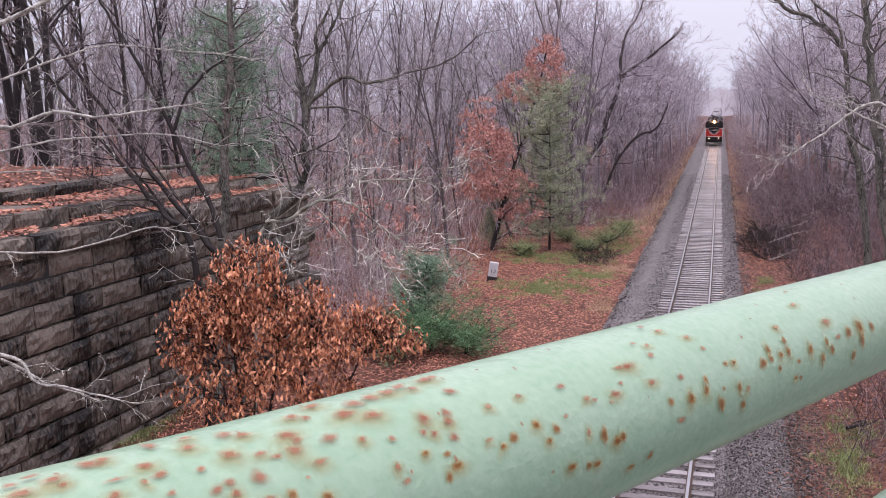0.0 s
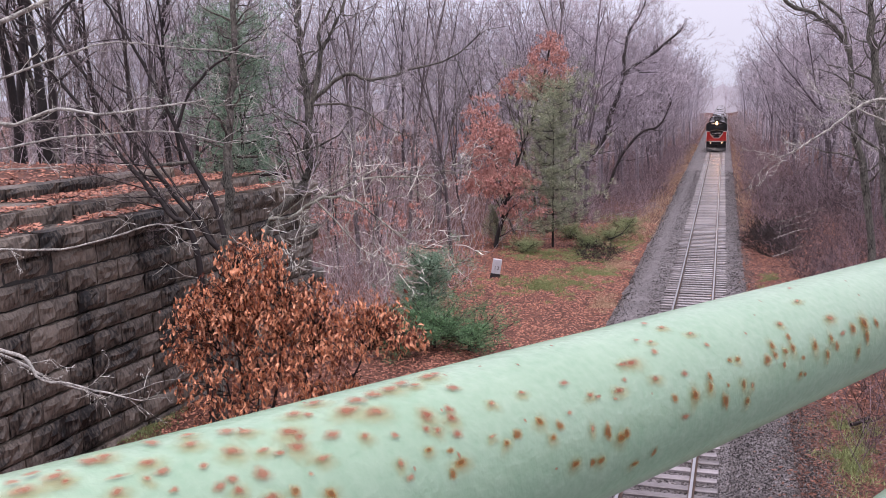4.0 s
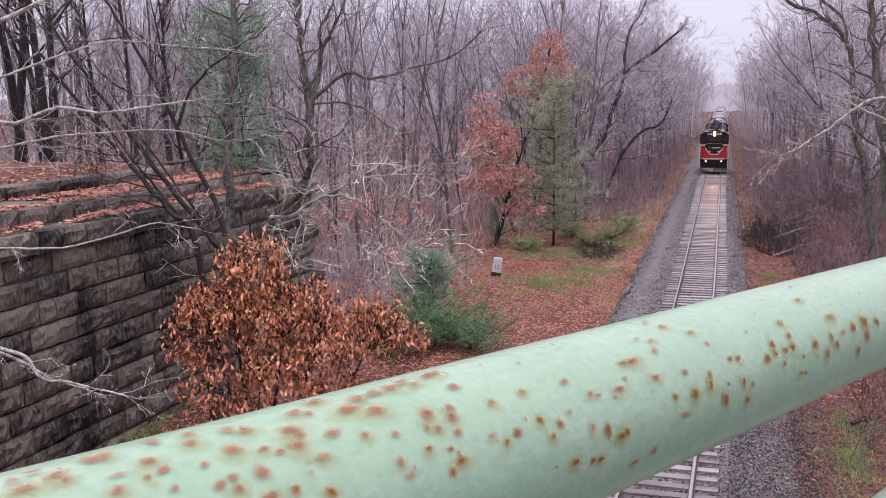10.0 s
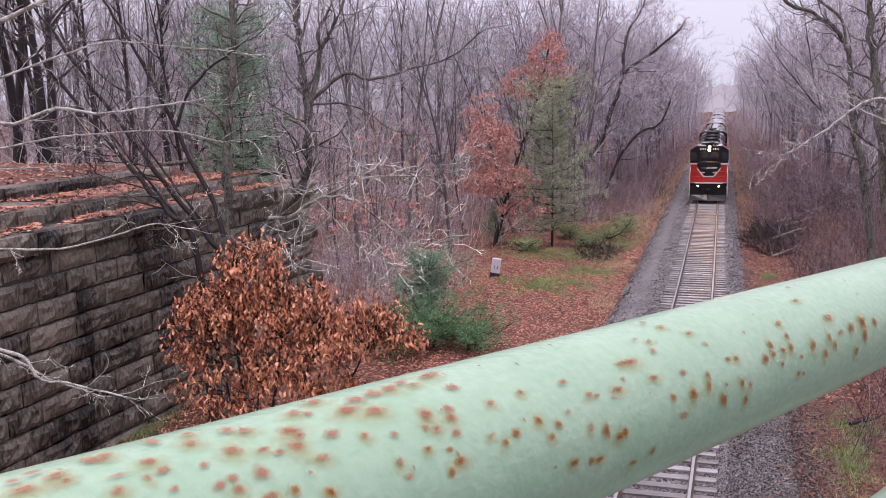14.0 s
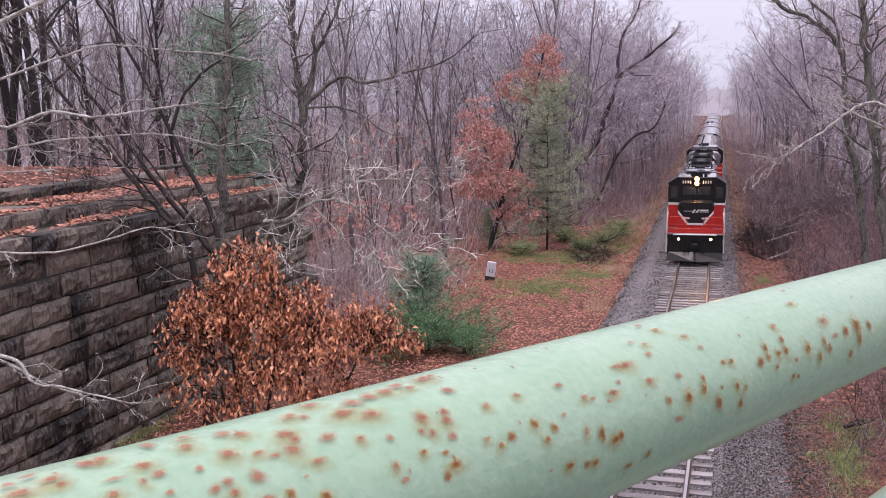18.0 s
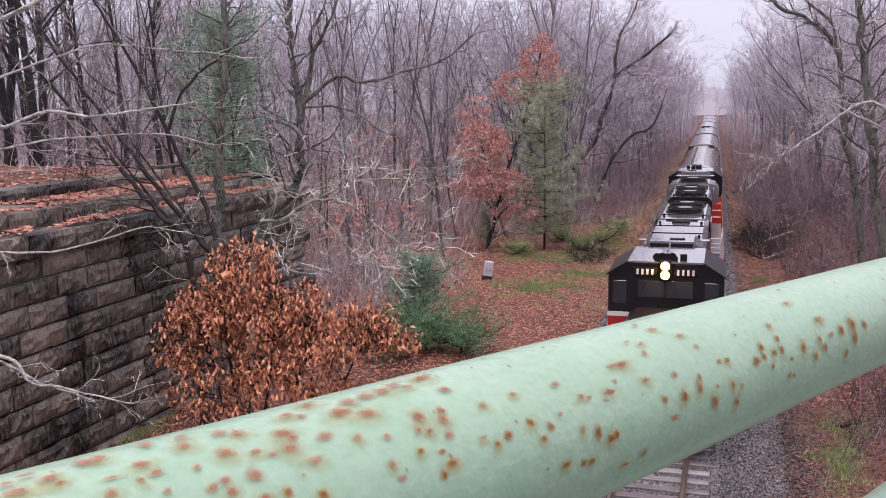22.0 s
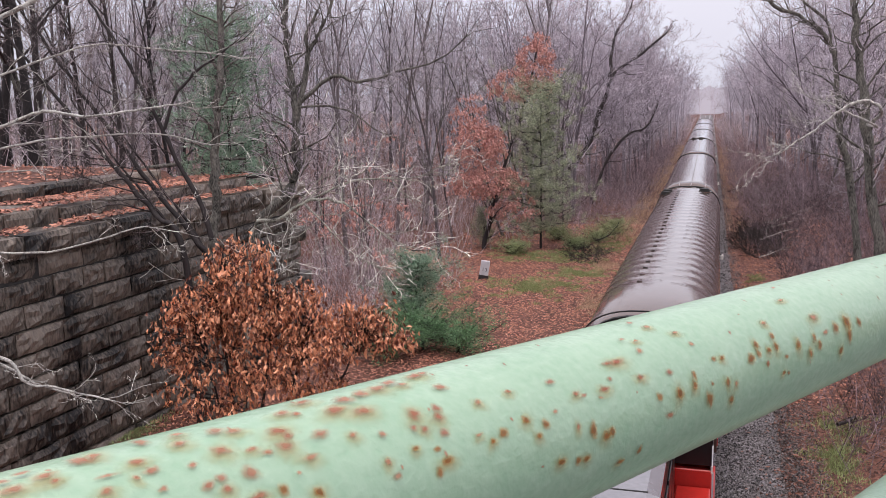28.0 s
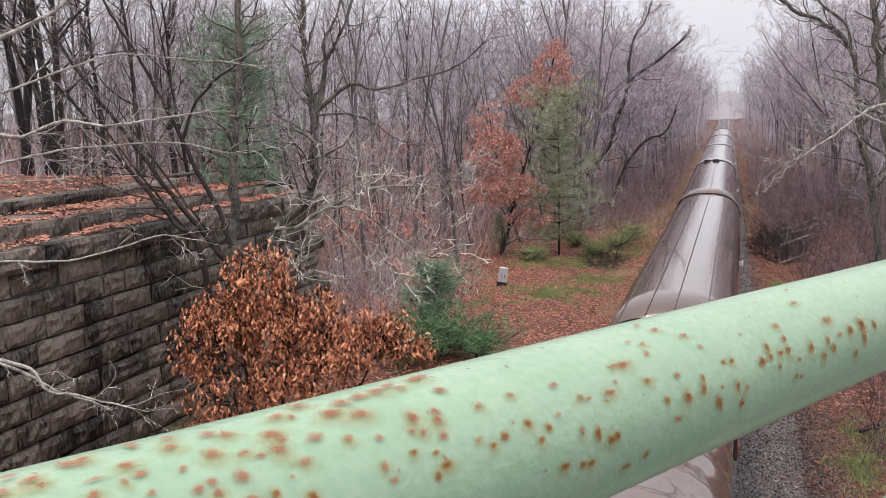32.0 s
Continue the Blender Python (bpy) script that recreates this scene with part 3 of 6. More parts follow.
def truck(lo, y):
    t = part("truck_frame", join(box(0.14, 3.6, 0.35, (-1.05, y, 0.62), 0.04), box(0.14, 3.6, 0.35, (1.05, y, 0.62), 0.04), box(2.1, 0.4, 0.3, (0, y, 0.65), 0.03)), "loco_under", lo)
    for dy in (-1.37, 1.37):
        part("wheel_set", join(disc(0.5, 0.13, (-0.75, y + dy, 0.5), 24, turn=Matrix.Rotation(radians(90), 4, "Y")), disc(0.5, 0.13, (0.75, y + dy, 0.5), 24, turn=Matrix.Rotation(radians(90), 4, "Y")),
                               disc(0.09, 1.5, (0, y + dy, 0.5), 10, turn=Matrix.Rotation(radians(90), 4, "Y"))), "loco_under", t)


def locomotive(name, label, dynamic, lit):
    """Hood unit, nose towards -y, front coupler at y = 0; rail top at z = 0."""
    lo = thing(name, label, "locomotive", group="locomotives of the train")
    part("frame", box(2.5, 17.3, 0.4, (0, 9.55, 1.22), 0.03), "loco_under", lo)
    for sx in (-1, 1):
        part("walkway", box(0.62, 15.3, 0.05, (sx * 1.19, 9.55, 1.47), 0.01), "walkway", lo, "wet grey tread plate walkway")
        part("side_sill", box(0.05, 16.0, 0.36, (sx * 1.5, 9.55, 1.3), 0.015), "loco_red", lo)
    part("fuel_tank", box(2.5, 3.6, 0.75, (0, 9.0, 0.7), 0.12), "loco_under", lo)
    truck(lo, 3.85)
    truck(lo, 15.25)
    # short hood with the chevron
    hood = part("short_hood", extrude_profile([(-0.9, 1.45), (0.9, 1.45), (0.9, 2.85), (0.72, 3.0), (-0.72, 3.0), (-0.9, 2.85)], 1.32, 2.75), "loco_red", lo)
    part("hood_top", extrude_profile([(-0.905, 2.62), (-0.905, 2.86), (-0.725, 3.012), (0.725, 3.012), (0.905, 2.86), (0.905, 2.62), (0.7, 2.6), (-0.7, 2.6)], 1.31, 2.74), "loco_black", hood, "black painted hood top")
    part("shield", plate([(-0.86, 2.84), (-0.86, 2.58), (-0.38, 1.95), (0.38, 1.95), (0.86, 2.58), (0.86, 2.84), (0.7, 2.97), (-0.7, 2.97)], 1.318, 0.012), "loco_black", hood, "black shield on the red nose")
    part("chevron", plate([(-0.9, 2.62), (-0.9, 2.48), (-0.42, 1.84), (0.42, 1.84), (0.9, 2.48), (0.9, 2.62), (0.36, 1.95), (-0.36, 1.95)], 1.316, 0.02), "loco_white", hood, "white chevron stripe")
    part("emblem", join(plate([(-0.62, 2.56), (-0.16, 2.56), (-0.16, 2.59), (-0.62, 2.59)], 1.3), plate([(-0.2, 2.47), (-0.12, 2.47), (0.02, 2.66), (-0.08, 2.66)], 1.3),
                        plate([(-0.02, 2.5), (0.08, 2.5), (0.22, 2.66), (0.12, 2.66)], 1.3), plate([(0.2, 2.52), (0.64, 2.52), (0.64, 2.555), (0.2, 2.555)], 1.3),
                        plate([(0.2, 2.58), (0.64, 2.58), (0.64, 2.66), (0.24, 2.66)], 1.3)), "loco_white", hood, "white emblem of bars")
    part("latch", join(box(0.3, 0.03, 0.08, (-0.45, 1.3, 2.2), 0.01), box(0.3, 0.03, 0.08, (0.45, 1.3, 2.2), 0.01)), "loco_white", hood)
    part("sand_hatch", box(0.5, 0.4, 0.05, (0.1, 1.9, 3.03), 0.015), "loco_black", hood)
    part("class_lamp", join(disc(0.06, 0.06, (-0.72, 1.3, 2.74), 12, turn=TURN_X), disc(0.06, 0.06, (0.72, 1.3, 2.74), 12, turn=TURN_X)), "loco_under", hood)
    # cab
    prof = [(-1.47, 2.86), (1.47, 2.86), (1.47, 3.88), (0.94, 4.22), (-0.94, 4.22), (-1.47, 3.88)]
    cab = part("cab", extrude_profile(prof, 2.75, 5.05), "loco_black", lo)
    part("cab_base", box(2.94, 2.3, 1.32, (0, 3.9, 2.12), 0.012), "loco_red", cab, "red lower cab")
    part("stripe", join(box(2.97, 0.03, 0.12, (0, 2.74, 2.8)), box(0.03, 2.32, 0.12, (1.475, 3.9, 2.8)), box(0.03, 2.32, 0.12, (-1.475, 3.9, 2.8))), "loco_white", cab, "white stripe round the cab")
    roof = extrude_profile([(-0.97, 4.205), (0.97, 4.205), (0.97, 4.25), (-0.97, 4.25)], 2.68, 5.12)
    part("roof", roof, "loco_roof", cab, "wet grey cab roof")
    for sx in (-1, 1):
        side = extrude_profile([(sx * 0.965, 4.25), (sx * 1.52, 3.89), (sx * 1.5, 3.85), (sx * 0.95, 4.21)], 2.68, 5.12)
        part("roof_slope", side, "loco_black", cab)
        part("side_window", join(box(0.03, 0.85, 0.6, (sx * 1.475, 3.35, 3.4), 0.01), box(0.03, 0.85, 0.6, (sx * 1.475, 4.4, 3.4), 0.01)), "window_glass", cab, "dark cab window")
        part("front_window", box(0.36, 0.03, 0.62, (sx * 1.18, 2.745, 3.4), 0.012), "window_glass", cab, "dark cab window")
        part("number_board", box(0.62, 0.06, 0.24, (sx * 0.52, 2.73, 3.97), 0.02), "loco_under", cab, "black number board with white bars")
        for i in range(4):
            part("bar", box(0.06, 0.012, 0.15, (sx * 0.52 - 0.19 + i * 0.127, 2.695, 3.97), 0.004), "loco_white", cab)
    part("windscreen", join(box(0.68, 0.03, 0.46, (-0.37, 2.745, 3.5), 0.012), box(0.68, 0.03, 0.46, (0.37, 2.745, 3.5), 0.012)), "window_glass", cab, "dark two-pane windscreen")
    tube_part("wiper", [[(-0.5, 2.71, 3.72), (-0.62, 2.7, 3.36)], [(0.2, 2.71, 3.72), (0.32, 2.7, 3.36)]], 0.012, "loco_under", cab)
    house = part("headlight_housing", box(0.34, 0.1, 0.56, (0, 2.72, 4.02), 0.04), "loco_under", cab)
    if lit:
        # discs wider than the lenses imitate the headlights' halo
        part("reflector", join(disc(0.118, 0.04, (0, 2.665, 4.14), 24, turn=TURN_X), disc(0.118, 0.04, (0, 2.665, 3.9), 24, turn=TURN_X)), "lamp_glow", house, "amber glowing discs that imitate the headlight's halo")
    for dz in (-0.12, 0.12):
        part("headlight", disc(0.075, 0.05, (0, 2.64, 4.02 + dz), 20, turn=TURN_X), "headlight" if lit else "window_glass", house, "lit amber-white headlight" if lit else "unlit headlight")
    # roof gear of the cab
    horn = part("air_horn", join(*[disc(0.035, 0.42, (-0.22 + 0.13 * i, 2.95 + 0.1 * (i % 2), 4.36), 12, 0.11, turn=TURN_X) for i in range(4)]), "loco_under", lo, "cluster of black horn trumpets")
    part("bracket", box(0.6, 0.12, 0.1, (0, 3.05, 4.28), 0.02), "loco_under", horn)
    part("beacon", disc(0.09, 0.16, (0.45, 3.0, 4.33), 14), "loco_under", lo)
    tube_part("antenna", [[(0, 4.3, 4.22), (0.02, 4.4, 4.55)], [(0.05, 3.9, 4.24), (-0.08, 4.75, 4.28)]], 0.025, "fan_metal", lo)
    # long hood
    hp = [(-0.92, 1.48), (0.92, 1.48), (0.92, 3.92), (0.78, 4.08), (-0.78, 4.08), (-0.92, 3.92)]
    body = part("long_hood", extrude_profile(hp, 5.05, 17.8), "loco_black", lo)
    part("hood_roof", extrude_profile([(-0.93, 3.93), (-0.79, 4.09), (0.79, 4.09), (0.93, 3.93), (0.93, 3.9), (0.79, 4.06), (-0.79, 4.06), (-0.93, 3.9)], 5.05, 17.78), "loco_roof", body, "wet grey hood roof")
    for y in (7.4, 9.1, 10.9, 12.6, 14.0):
        part("roof_seam", box(1.62, 0.03, 0.02, (0, y, 4.1), 0.004), "loco_under", body)
    for y in (5.4, 8.2, 11.4, 13.6, 17.5):
        for sx in (-1, 1):
            part("lifting_eye", disc(0.05, 0.1, (sx * 0.7, y, 4.13), 10, turn=TURN_X), "loco_under", body)
    for sx in (-1, 1):
        for i in range(13):
            d = part("hood_door", box(0.025, 0.72, 1.75, (sx * 0.935, 6.0 + i * 0.86, 2.6), 0.008), "loco_black", body)
            part("handle", box(0.03, 0.05, 0.14, (sx * 0.955, 6.28 + i * 0.86, 2.6), 0.008), "fan_metal", d)
        part("radiator_grille", box(0.04, 3.3, 0.85, (sx * 0.94, 15.7, 3.45), 0.01), "loco_under", body)
        part("gutter_rail", box(0.05, 1.5, 0.4, (sx * 1.0, 13.4, 3.85), 0.02), "loco_roof", body)
        batt = part("battery_box", join(box(0.52, 1.2, 1.05, (sx * 1.2, 5.7, 2.0), 0.02), box(0.5, 0.3, 0.7, (sx * 1.2, 6.45, 1.82), 0.015), box(0.5, 0.3, 0.36, (sx * 1.2, 6.75, 1.65), 0.015)), "loco_red", lo, "red step box beside the cab")
        part("tread", join(box(0.48, 0.26, 0.02, (sx * 1.2, 6.45, 2.18)), box(0.48, 0.26, 0.02, (sx * 1.2, 6.75, 1.84))), "loco_white", batt)
    hatch = part("intake_hatch", extrude_profile([(-0.95, 4.08), (-0.62, 4.36), (0.62, 4.36), (0.95, 4.08)], 5.5, 6.9), "loco_roof", lo, "raised air intake hatch")
    part("grille", box(0.42, 0.22, 0.03, (0.15, 6.0, 4.37), 0.005), "loco_under", hatch)
    part("end_plate", box(1.2, 0.03, 0.2, (0, 5.49, 4.2)), "loco_under", hatch)
    part("wing_plate", box(2.1, 0.3, 0.04, (0, 7.15, 4.16), 0.01), "loco_roof", hatch)
    part("wing_plate", box(2.0, 0.5, 0.04, (0, 5.28, 4.12), 0.01), "loco_roof", hatch)
    part("exhaust_stack", join(box(0.62, 0.34, 0.12, (0, 12.5 if dynamic else 11.8, 4.12), 0.05), box(1.1, 0.06, 0.06, (0, 12.9 if dynamic else 12.3, 4.11), 0.01)), "loco_under", lo)
    if dynamic:
        bulge = part("brake_bulge", extrude_profile([(-0.9, 3.0), (-1.24, 3.2), (-1.28, 3.8), (-1.1, 4.06), (-0.8, 4.14), (0.8, 4.14), (1.1, 4.06), (1.28, 3.8), (1.24, 3.2), (0.9, 3.0)], 9.2, 11.7), "loco_roof", lo, "bulged dynamic brake housing")
        bulge.data.polygons.foreach_set("use_smooth", [False] * len(bulge.data.polygons))
        roof_fan(lo, 10.45, 4.14)
    roof_fan(lo, 14.95, 4.08)
    roof_fan(lo, 16.8, 4.08)
    part("hood_end", box(1.7, 0.03, 2.3, (0, 17.81, 2.7), 0.01), "loco_black", body)
    tube_part("grab_iron", [[(-0.55, 17.84, 3.6), (-0.55, 17.92, 3.6), (-0.05, 17.92, 3.6), (-0.05, 17.84, 3.6)]], 0.015, "fan_metal", body)
    part("rear_lamp", disc(0.1, 0.05, (0, 17.84, 3.75), 16, turn=TURN_X), "window_glass", body)
    for x in (0.1, 0.6):
        part("roof_lamp", disc(0.09, 0.14, (x - 0.3, 17.62, 4.15), 12), "loco_under", body)
    # both ends: pilots, steps, couplers, rails
    for y0, s in ((0.0, 1), (LOCO_LEN, -1)):
        def at(x, y, z):
            return (x, y0 + s * y, z)
        end = part("end_platform", box(2.9, 0.75, 0.08, at(0, 0.98, 1.46), 0.015), "walkway", lo)
        part("pilot", box(2.75, 0.14, 0.95, at(0, 0.78, 0.92), 0.03), "loco_black", end)
        part("anticlimber", box(2.15, 0.2, 0.06, at(0, 0.6, 1.44), 0.02), "loco_white", end, "white painted anticlimber")
        part("red_band", box(2.75, 0.05, 0.28, at(0, 0.7, 1.6), 0.01), "loco_red", end) if s > 0 else None
        plow = bmesh.new()
        vs = [plow.verts.new(at(x, y, z)) for x, y, z in ((-1.35, 0.72, 0.5), (0, 0.62, 0.52), (1.35, 0.72, 0.5), (1.4, 0.5, 0.1), (0, 0.22, 0.08), (-1.4, 0.5, 0.1), (-1.3, 0.8, 0.12), (1.3, 0.8, 0.12))]
        for idx in ((0, 1, 4, 5), (1, 2, 3, 4), (5, 4, 3, 7, 6), (0, 5, 6), (2, 7, 3), (0, 6, 7, 2, 1)):
            plow.faces.new([vs[i] for i in idx])
        bmesh.ops.recalc_face_normals(plow, faces=plow.faces[:])
        part("snow_plow", plow, "loco_black", end)
        part("coupler", join(box(0.22, 0.6, 0.24, at(0, 0.38, 0.88), 0.04), box(0.34, 0.24, 0.34, at(0.02, 0.12, 0.88), 0.06)), "loco_under", end)
        for hx in (0.35, 0.47, -0.35, -0.47, -0.59):
            tube_part("air_hose", [[at(hx, 0.66, 1.05), at(hx * 1.02, 0.5, 0.8), at(hx * 0.85, 0.48, 0.5)]], 0.028, "loco_under", end)
        for sx in (-1, 1):
            lamp = part("ditch_lamp", disc(0.13, 0.12, at(sx * 0.8, 0.66, 1.2), 16, turn=TURN_X), "loco_under", end)
            part("lens", disc(0.065, 0.03, at(sx * 0.8, 0.59, 1.2), 16, turn=TURN_X), "ditch_light" if (lit and s > 0) else "window_glass", lamp, "lit warm lamp lens" if (lit and s > 0) else "")
            for k in range(3):
                part("step", box(0.42, 0.3, 0.04, at(sx * 1.26, 1.0, 0.42 + 0.33 * k), 0.01), "loco_white" if k == 2 else "loco_under", end)
            part("step_side", box(0.04, 0.45, 1.05, at(sx * 1.04, 1.0, 0.9), 0.01), "loco_black", end)
            part("buffer_plate", box(0.3, 0.06, 0.24, at(sx * 1.24, 0.68, 1.3), 0.02), "loco_under", end)
            tube_part("handrail", [[at(sx * 1.44, 0.72, 0.45), at(sx * 1.44, 0.72, 1.6), at(sx * 1.4, 0.8, 2.45), at(sx * 1.4, 1.3, 2.5)],
                                   [at(sx * 1.44, 1.3, 0.75), at(sx * 1.44, 1.3, 1.8), at(sx * 1.42, 1.35, 2.75)]], 0.032, "loco_white", end, "white painted grab rail")
            tube_part("end_rail", [[at(sx * 1.36, 0.66, 2.35), at(sx * 0.5, 0.66, 2.35), at(sx * 0.42, 0.66, 2.25), at(sx * 0.42, 0.66, 1.5)], [at(sx * 1.36, 0.66, 1.95), at(sx * 0.42, 0.66, 1.95)],
                                   [at(sx * 1.36, 0.66, 1.5), at(sx * 1.36, 0.66, 2.35)]], 0.02, "loco_red" if s > 0 else "loco_white", end)
    for sx in (-1, 1):
        g = [[(sx * 1.47, y, 1.45), (sx * 1.47, y, 2.4)] for y in np.arange(7.2, 17.8, 1.85)]
        g.append([(sx * 1.47, y, 2.4) for y in np.linspace(5.6, 17.6, 12)])
        tube_part("hood_rail", g, 0.018, "loco_red", lo, "red painted side handrail")
        tube_part("pipe_run", [[(sx * 0.96, y, 1.62) for y in np.linspace(7.2, 17.5, 8)]], 0.03, "loco_red", lo)
    return lo


def arch(half, z0, rise, n=16, out=0.0):
    """The roof's outline from one eave over the crown to the other."""
    pts = []
    for i in range(n + 1):
        a = math.pi * i / n
        c, s_ = math.cos(a), math.sin(a)
        pts.append(((half + out) * math.copysign(abs(c) ** 0.72, c), z0 + (rise + out) * s_ ** 0.85))
    return pts


def roof_height(x, half, eave, rise):
    pts = sorted(arch(half, eave, rise, 60))
    return float(np.interp(x, [p[0] for p in pts], [p[1] for p in pts]))


def coach(name, label, ribbed, long, vents, cover="coach_roof"):
    """A passenger coach, its near end at y = 0, long metres over its couplings."""
    co = thing(name, label, "passenger coach", group="coaches of the train")
    y0, y1, half, eave, rise = 0.13, long - 0.13, 1.48, 2.87, 1.16
    body = part("body", box(2 * half, y1 - y0, 1.8, (0, (y0 + y1) / 2, 1.98), 0.02), "coach_side", co)
    for sx in (-1, 1):
        part("stripe", box(0.02, y1 - y0 - 0.1, 0.16, (sx * (half + 0.008), (y0 + y1) / 2, 1.3)), "coach_stripe", body, "thin red stripe along the side")
        for i in range(12 if long < 27.5 else 13):
            w = part("window", box(0.03, 1.3, 0.72, (sx * (half + 0.004), 3.0 + i * 1.85, 2.25), 0.02), "window_glass", body, "dark coach window")
            part("frame", join(box(0.02, 1.4, 0.04, (sx * (half + 0.012), 3.0 + i * 1.85, 2.63)), box(0.02, 1.4, 0.04, (sx * (half + 0.012), 3.0 + i * 1.85, 1.87))), "coach_side", w)
        part("skirt", box(0.05, y1 - y0 - 5, 0.4, (sx * (half - 0.12), (y0 + y1) / 2, 0.9), 0.02), "loco_under", co)
    # roof shell: arch, with rounded-down ends
    secs, n = [], 16
    for y, k in ((y0, 0.5), (y0 + 0.4, 0.74), (y0 + 1.0, 0.89), (y0 + 1.9, 0.97), (y0 + 2.8, 1.0)) if ribbed else ((y0, 1.0),):
        secs.append((y, k))
    secs += [(y, 1.0) for y in (np.arange(y0 + 3.3, y1 - 0.5, 0.155) if ribbed else np.linspace(y0 + 3.2, y1 - 0.2, 22))] + [(y1, 1.0)]
    v, f = [], []
    for y, k in secs:
        for x, z in arch(half + 0.02, eave, rise):
            # the skin sags a little between the ribs
            sag = -0.011 * (1 - math.cos(2 * math.pi * (y - y0 - 3.3) / 0.93)) * min(1.0, abs(x)) if ribbed and y0 + 3.3 < y < y1 - 0.6 else 0.0
            v.append((x * (0.9 + 0.1 * k) * (1 + sag * 0.5), y, eave + (z - eave) * k * (1 + sag)))
    m_ = n + 1
    for i in range(len(secs) - 1):
        for j in range(n):
            a = i * m_ + j
            f.append((a, a + m_, a + m_ + 1, a + 1))
    f.append(tuple(range(m_)))
    f.append(tuple(range((len(secs) - 1) * m_, len(secs) * m_))[::-1])
    roof = part("roof", mesh_of("roof", v, f, cover, True), "", co, "wet brown rounded roof" if cover == "coach_roof" else "wet grey rounded roof")
    if ribbed:
        for y in np.arange(y0 + 3.3, y1 - 1.0, 0.93):
            for sx in (-1, 1):
                g = Geo()
                pts = [np.array((x, y, z)) for x, z in arch(half, eave, rise, 24, 0.014) if sx * x > 0.3 and z > eave + 0.2]
                g.tube(pts, [0.004] * len(pts), 4)
                part("roof_rib", g.mesh("roof_rib", "coach_roof"), "", roof)
            part("cleat", box(0.13, 0.03, 0.03, (-0.42, y + 0.1, eave + rise - 0.01), 0.006), "loco_under", roof)
    else:
        for x, z in ((-1.05, 0), (-0.45, 0), (0.12, 0), (0.8, 0)):
            zz = roof_height(x, half, eave, rise)
            part("roof_seam", box(0.018, y1 - y0 - 0.4, 0.018, (x, (y0 + y1) / 2, zz + 0.02), 0.005), "coach_side", roof)
    for x, y in vents(y1):
        zz = roof_height(x, half, eave, rise)
        vent = part("roof_vent", disc(0.3, 0.22, (x, y, zz + 0.03), 18, 0.2), "loco_under", roof, "dark round roof vent")
        part("rim", disc(0.33, 0.04, (x, y, zz - 0.02), 18), "coach_roof", vent)
    for y in (y0 + 0.02, y1 - 0.02):
        g = Geo()
        pts = [np.array((x, y, z)) for x, z in arch(half, eave, rise, 24, 0.02)]
        g.tube(pts, [0.018] * len(pts), 5)
        part("end_trim", g.mesh("end_trim", "loco_under"), "", roof)
    for y in (0.07, long - 0.07):
        part("gangway", extrude_profile([(x * 0.93, z * 0.985 if z > 1.2 else z) for x, z in [(half, 1.15)] + arch(half, eave, rise) + [(-half, 1.15)]], y - 0.065, y + 0.065), "loco_under", co, "black bellows between coaches")
    for y in (3.4, long - 3.4):
        truck(co, y)
    lamp = part("marker_lamp", box(0.1, 0.12, 0.2, (half + 0.08, 14.0, 2.9), 0.03), "loco_white", body)
    part("bracket", box(0.1, 0.03, 0.03, (half + 0.03, 14.0, 3.0)), "loco_under", lamp)
    return co


lead = locomotive("diesel_locomotive", "red and black diesel locomotive with lit headlight leading the train", False, True)
second = locomotive("diesel_locomotive", "red and black diesel locomotive coupled backwards behind the first", True, False)
coaches = [coach("passenger_coach", "brown passenger coach with a ribbed wet round roof", True, 27.8, lambda y: ((-1.0, y - 1.7), (-0.95, y - 1.0), (0.75, y - 1.3))),
           coach("passenger_coach", "brown passenger coach with a smooth seamed wet roof", False, 27.0, lambda y: ()),
           coach("passenger_coach", "brown passenger coach with two small roof domes at its end", False, 25.6, lambda y: ((0.1, y - 0.6), (-0.55, y - 0.6))),
           coach("passenger_coach", "passenger coach with a plain grey wet roof", False, 25.9, lambda y: (), "coach_roof_grey")]
for i in range(2):
    coaches.append(copy_thing(coaches[3], pose(0, 0, 0)))
COACH_STARTS = [2 * LOCO_LEN, 2 * LOCO_LEN + 27.8, 2 * LOCO_LEN + 54.8, 2 * LOCO_LEN + 80.4, 2 * LOCO_LEN + 106.3, 2 * LOCO_LEN + 132.2, 2 * LOCO_LEN + 158.1]

# ---- trees ----
UP = np.array((0.0, 0.0, 1.0))


def unit(v):
    return v / (np.linalg.norm(v) + 1e-9)


def units(v):
    return v / (np.linalg.norm(v, axis=-1, keepdims=True) + 1e-9)


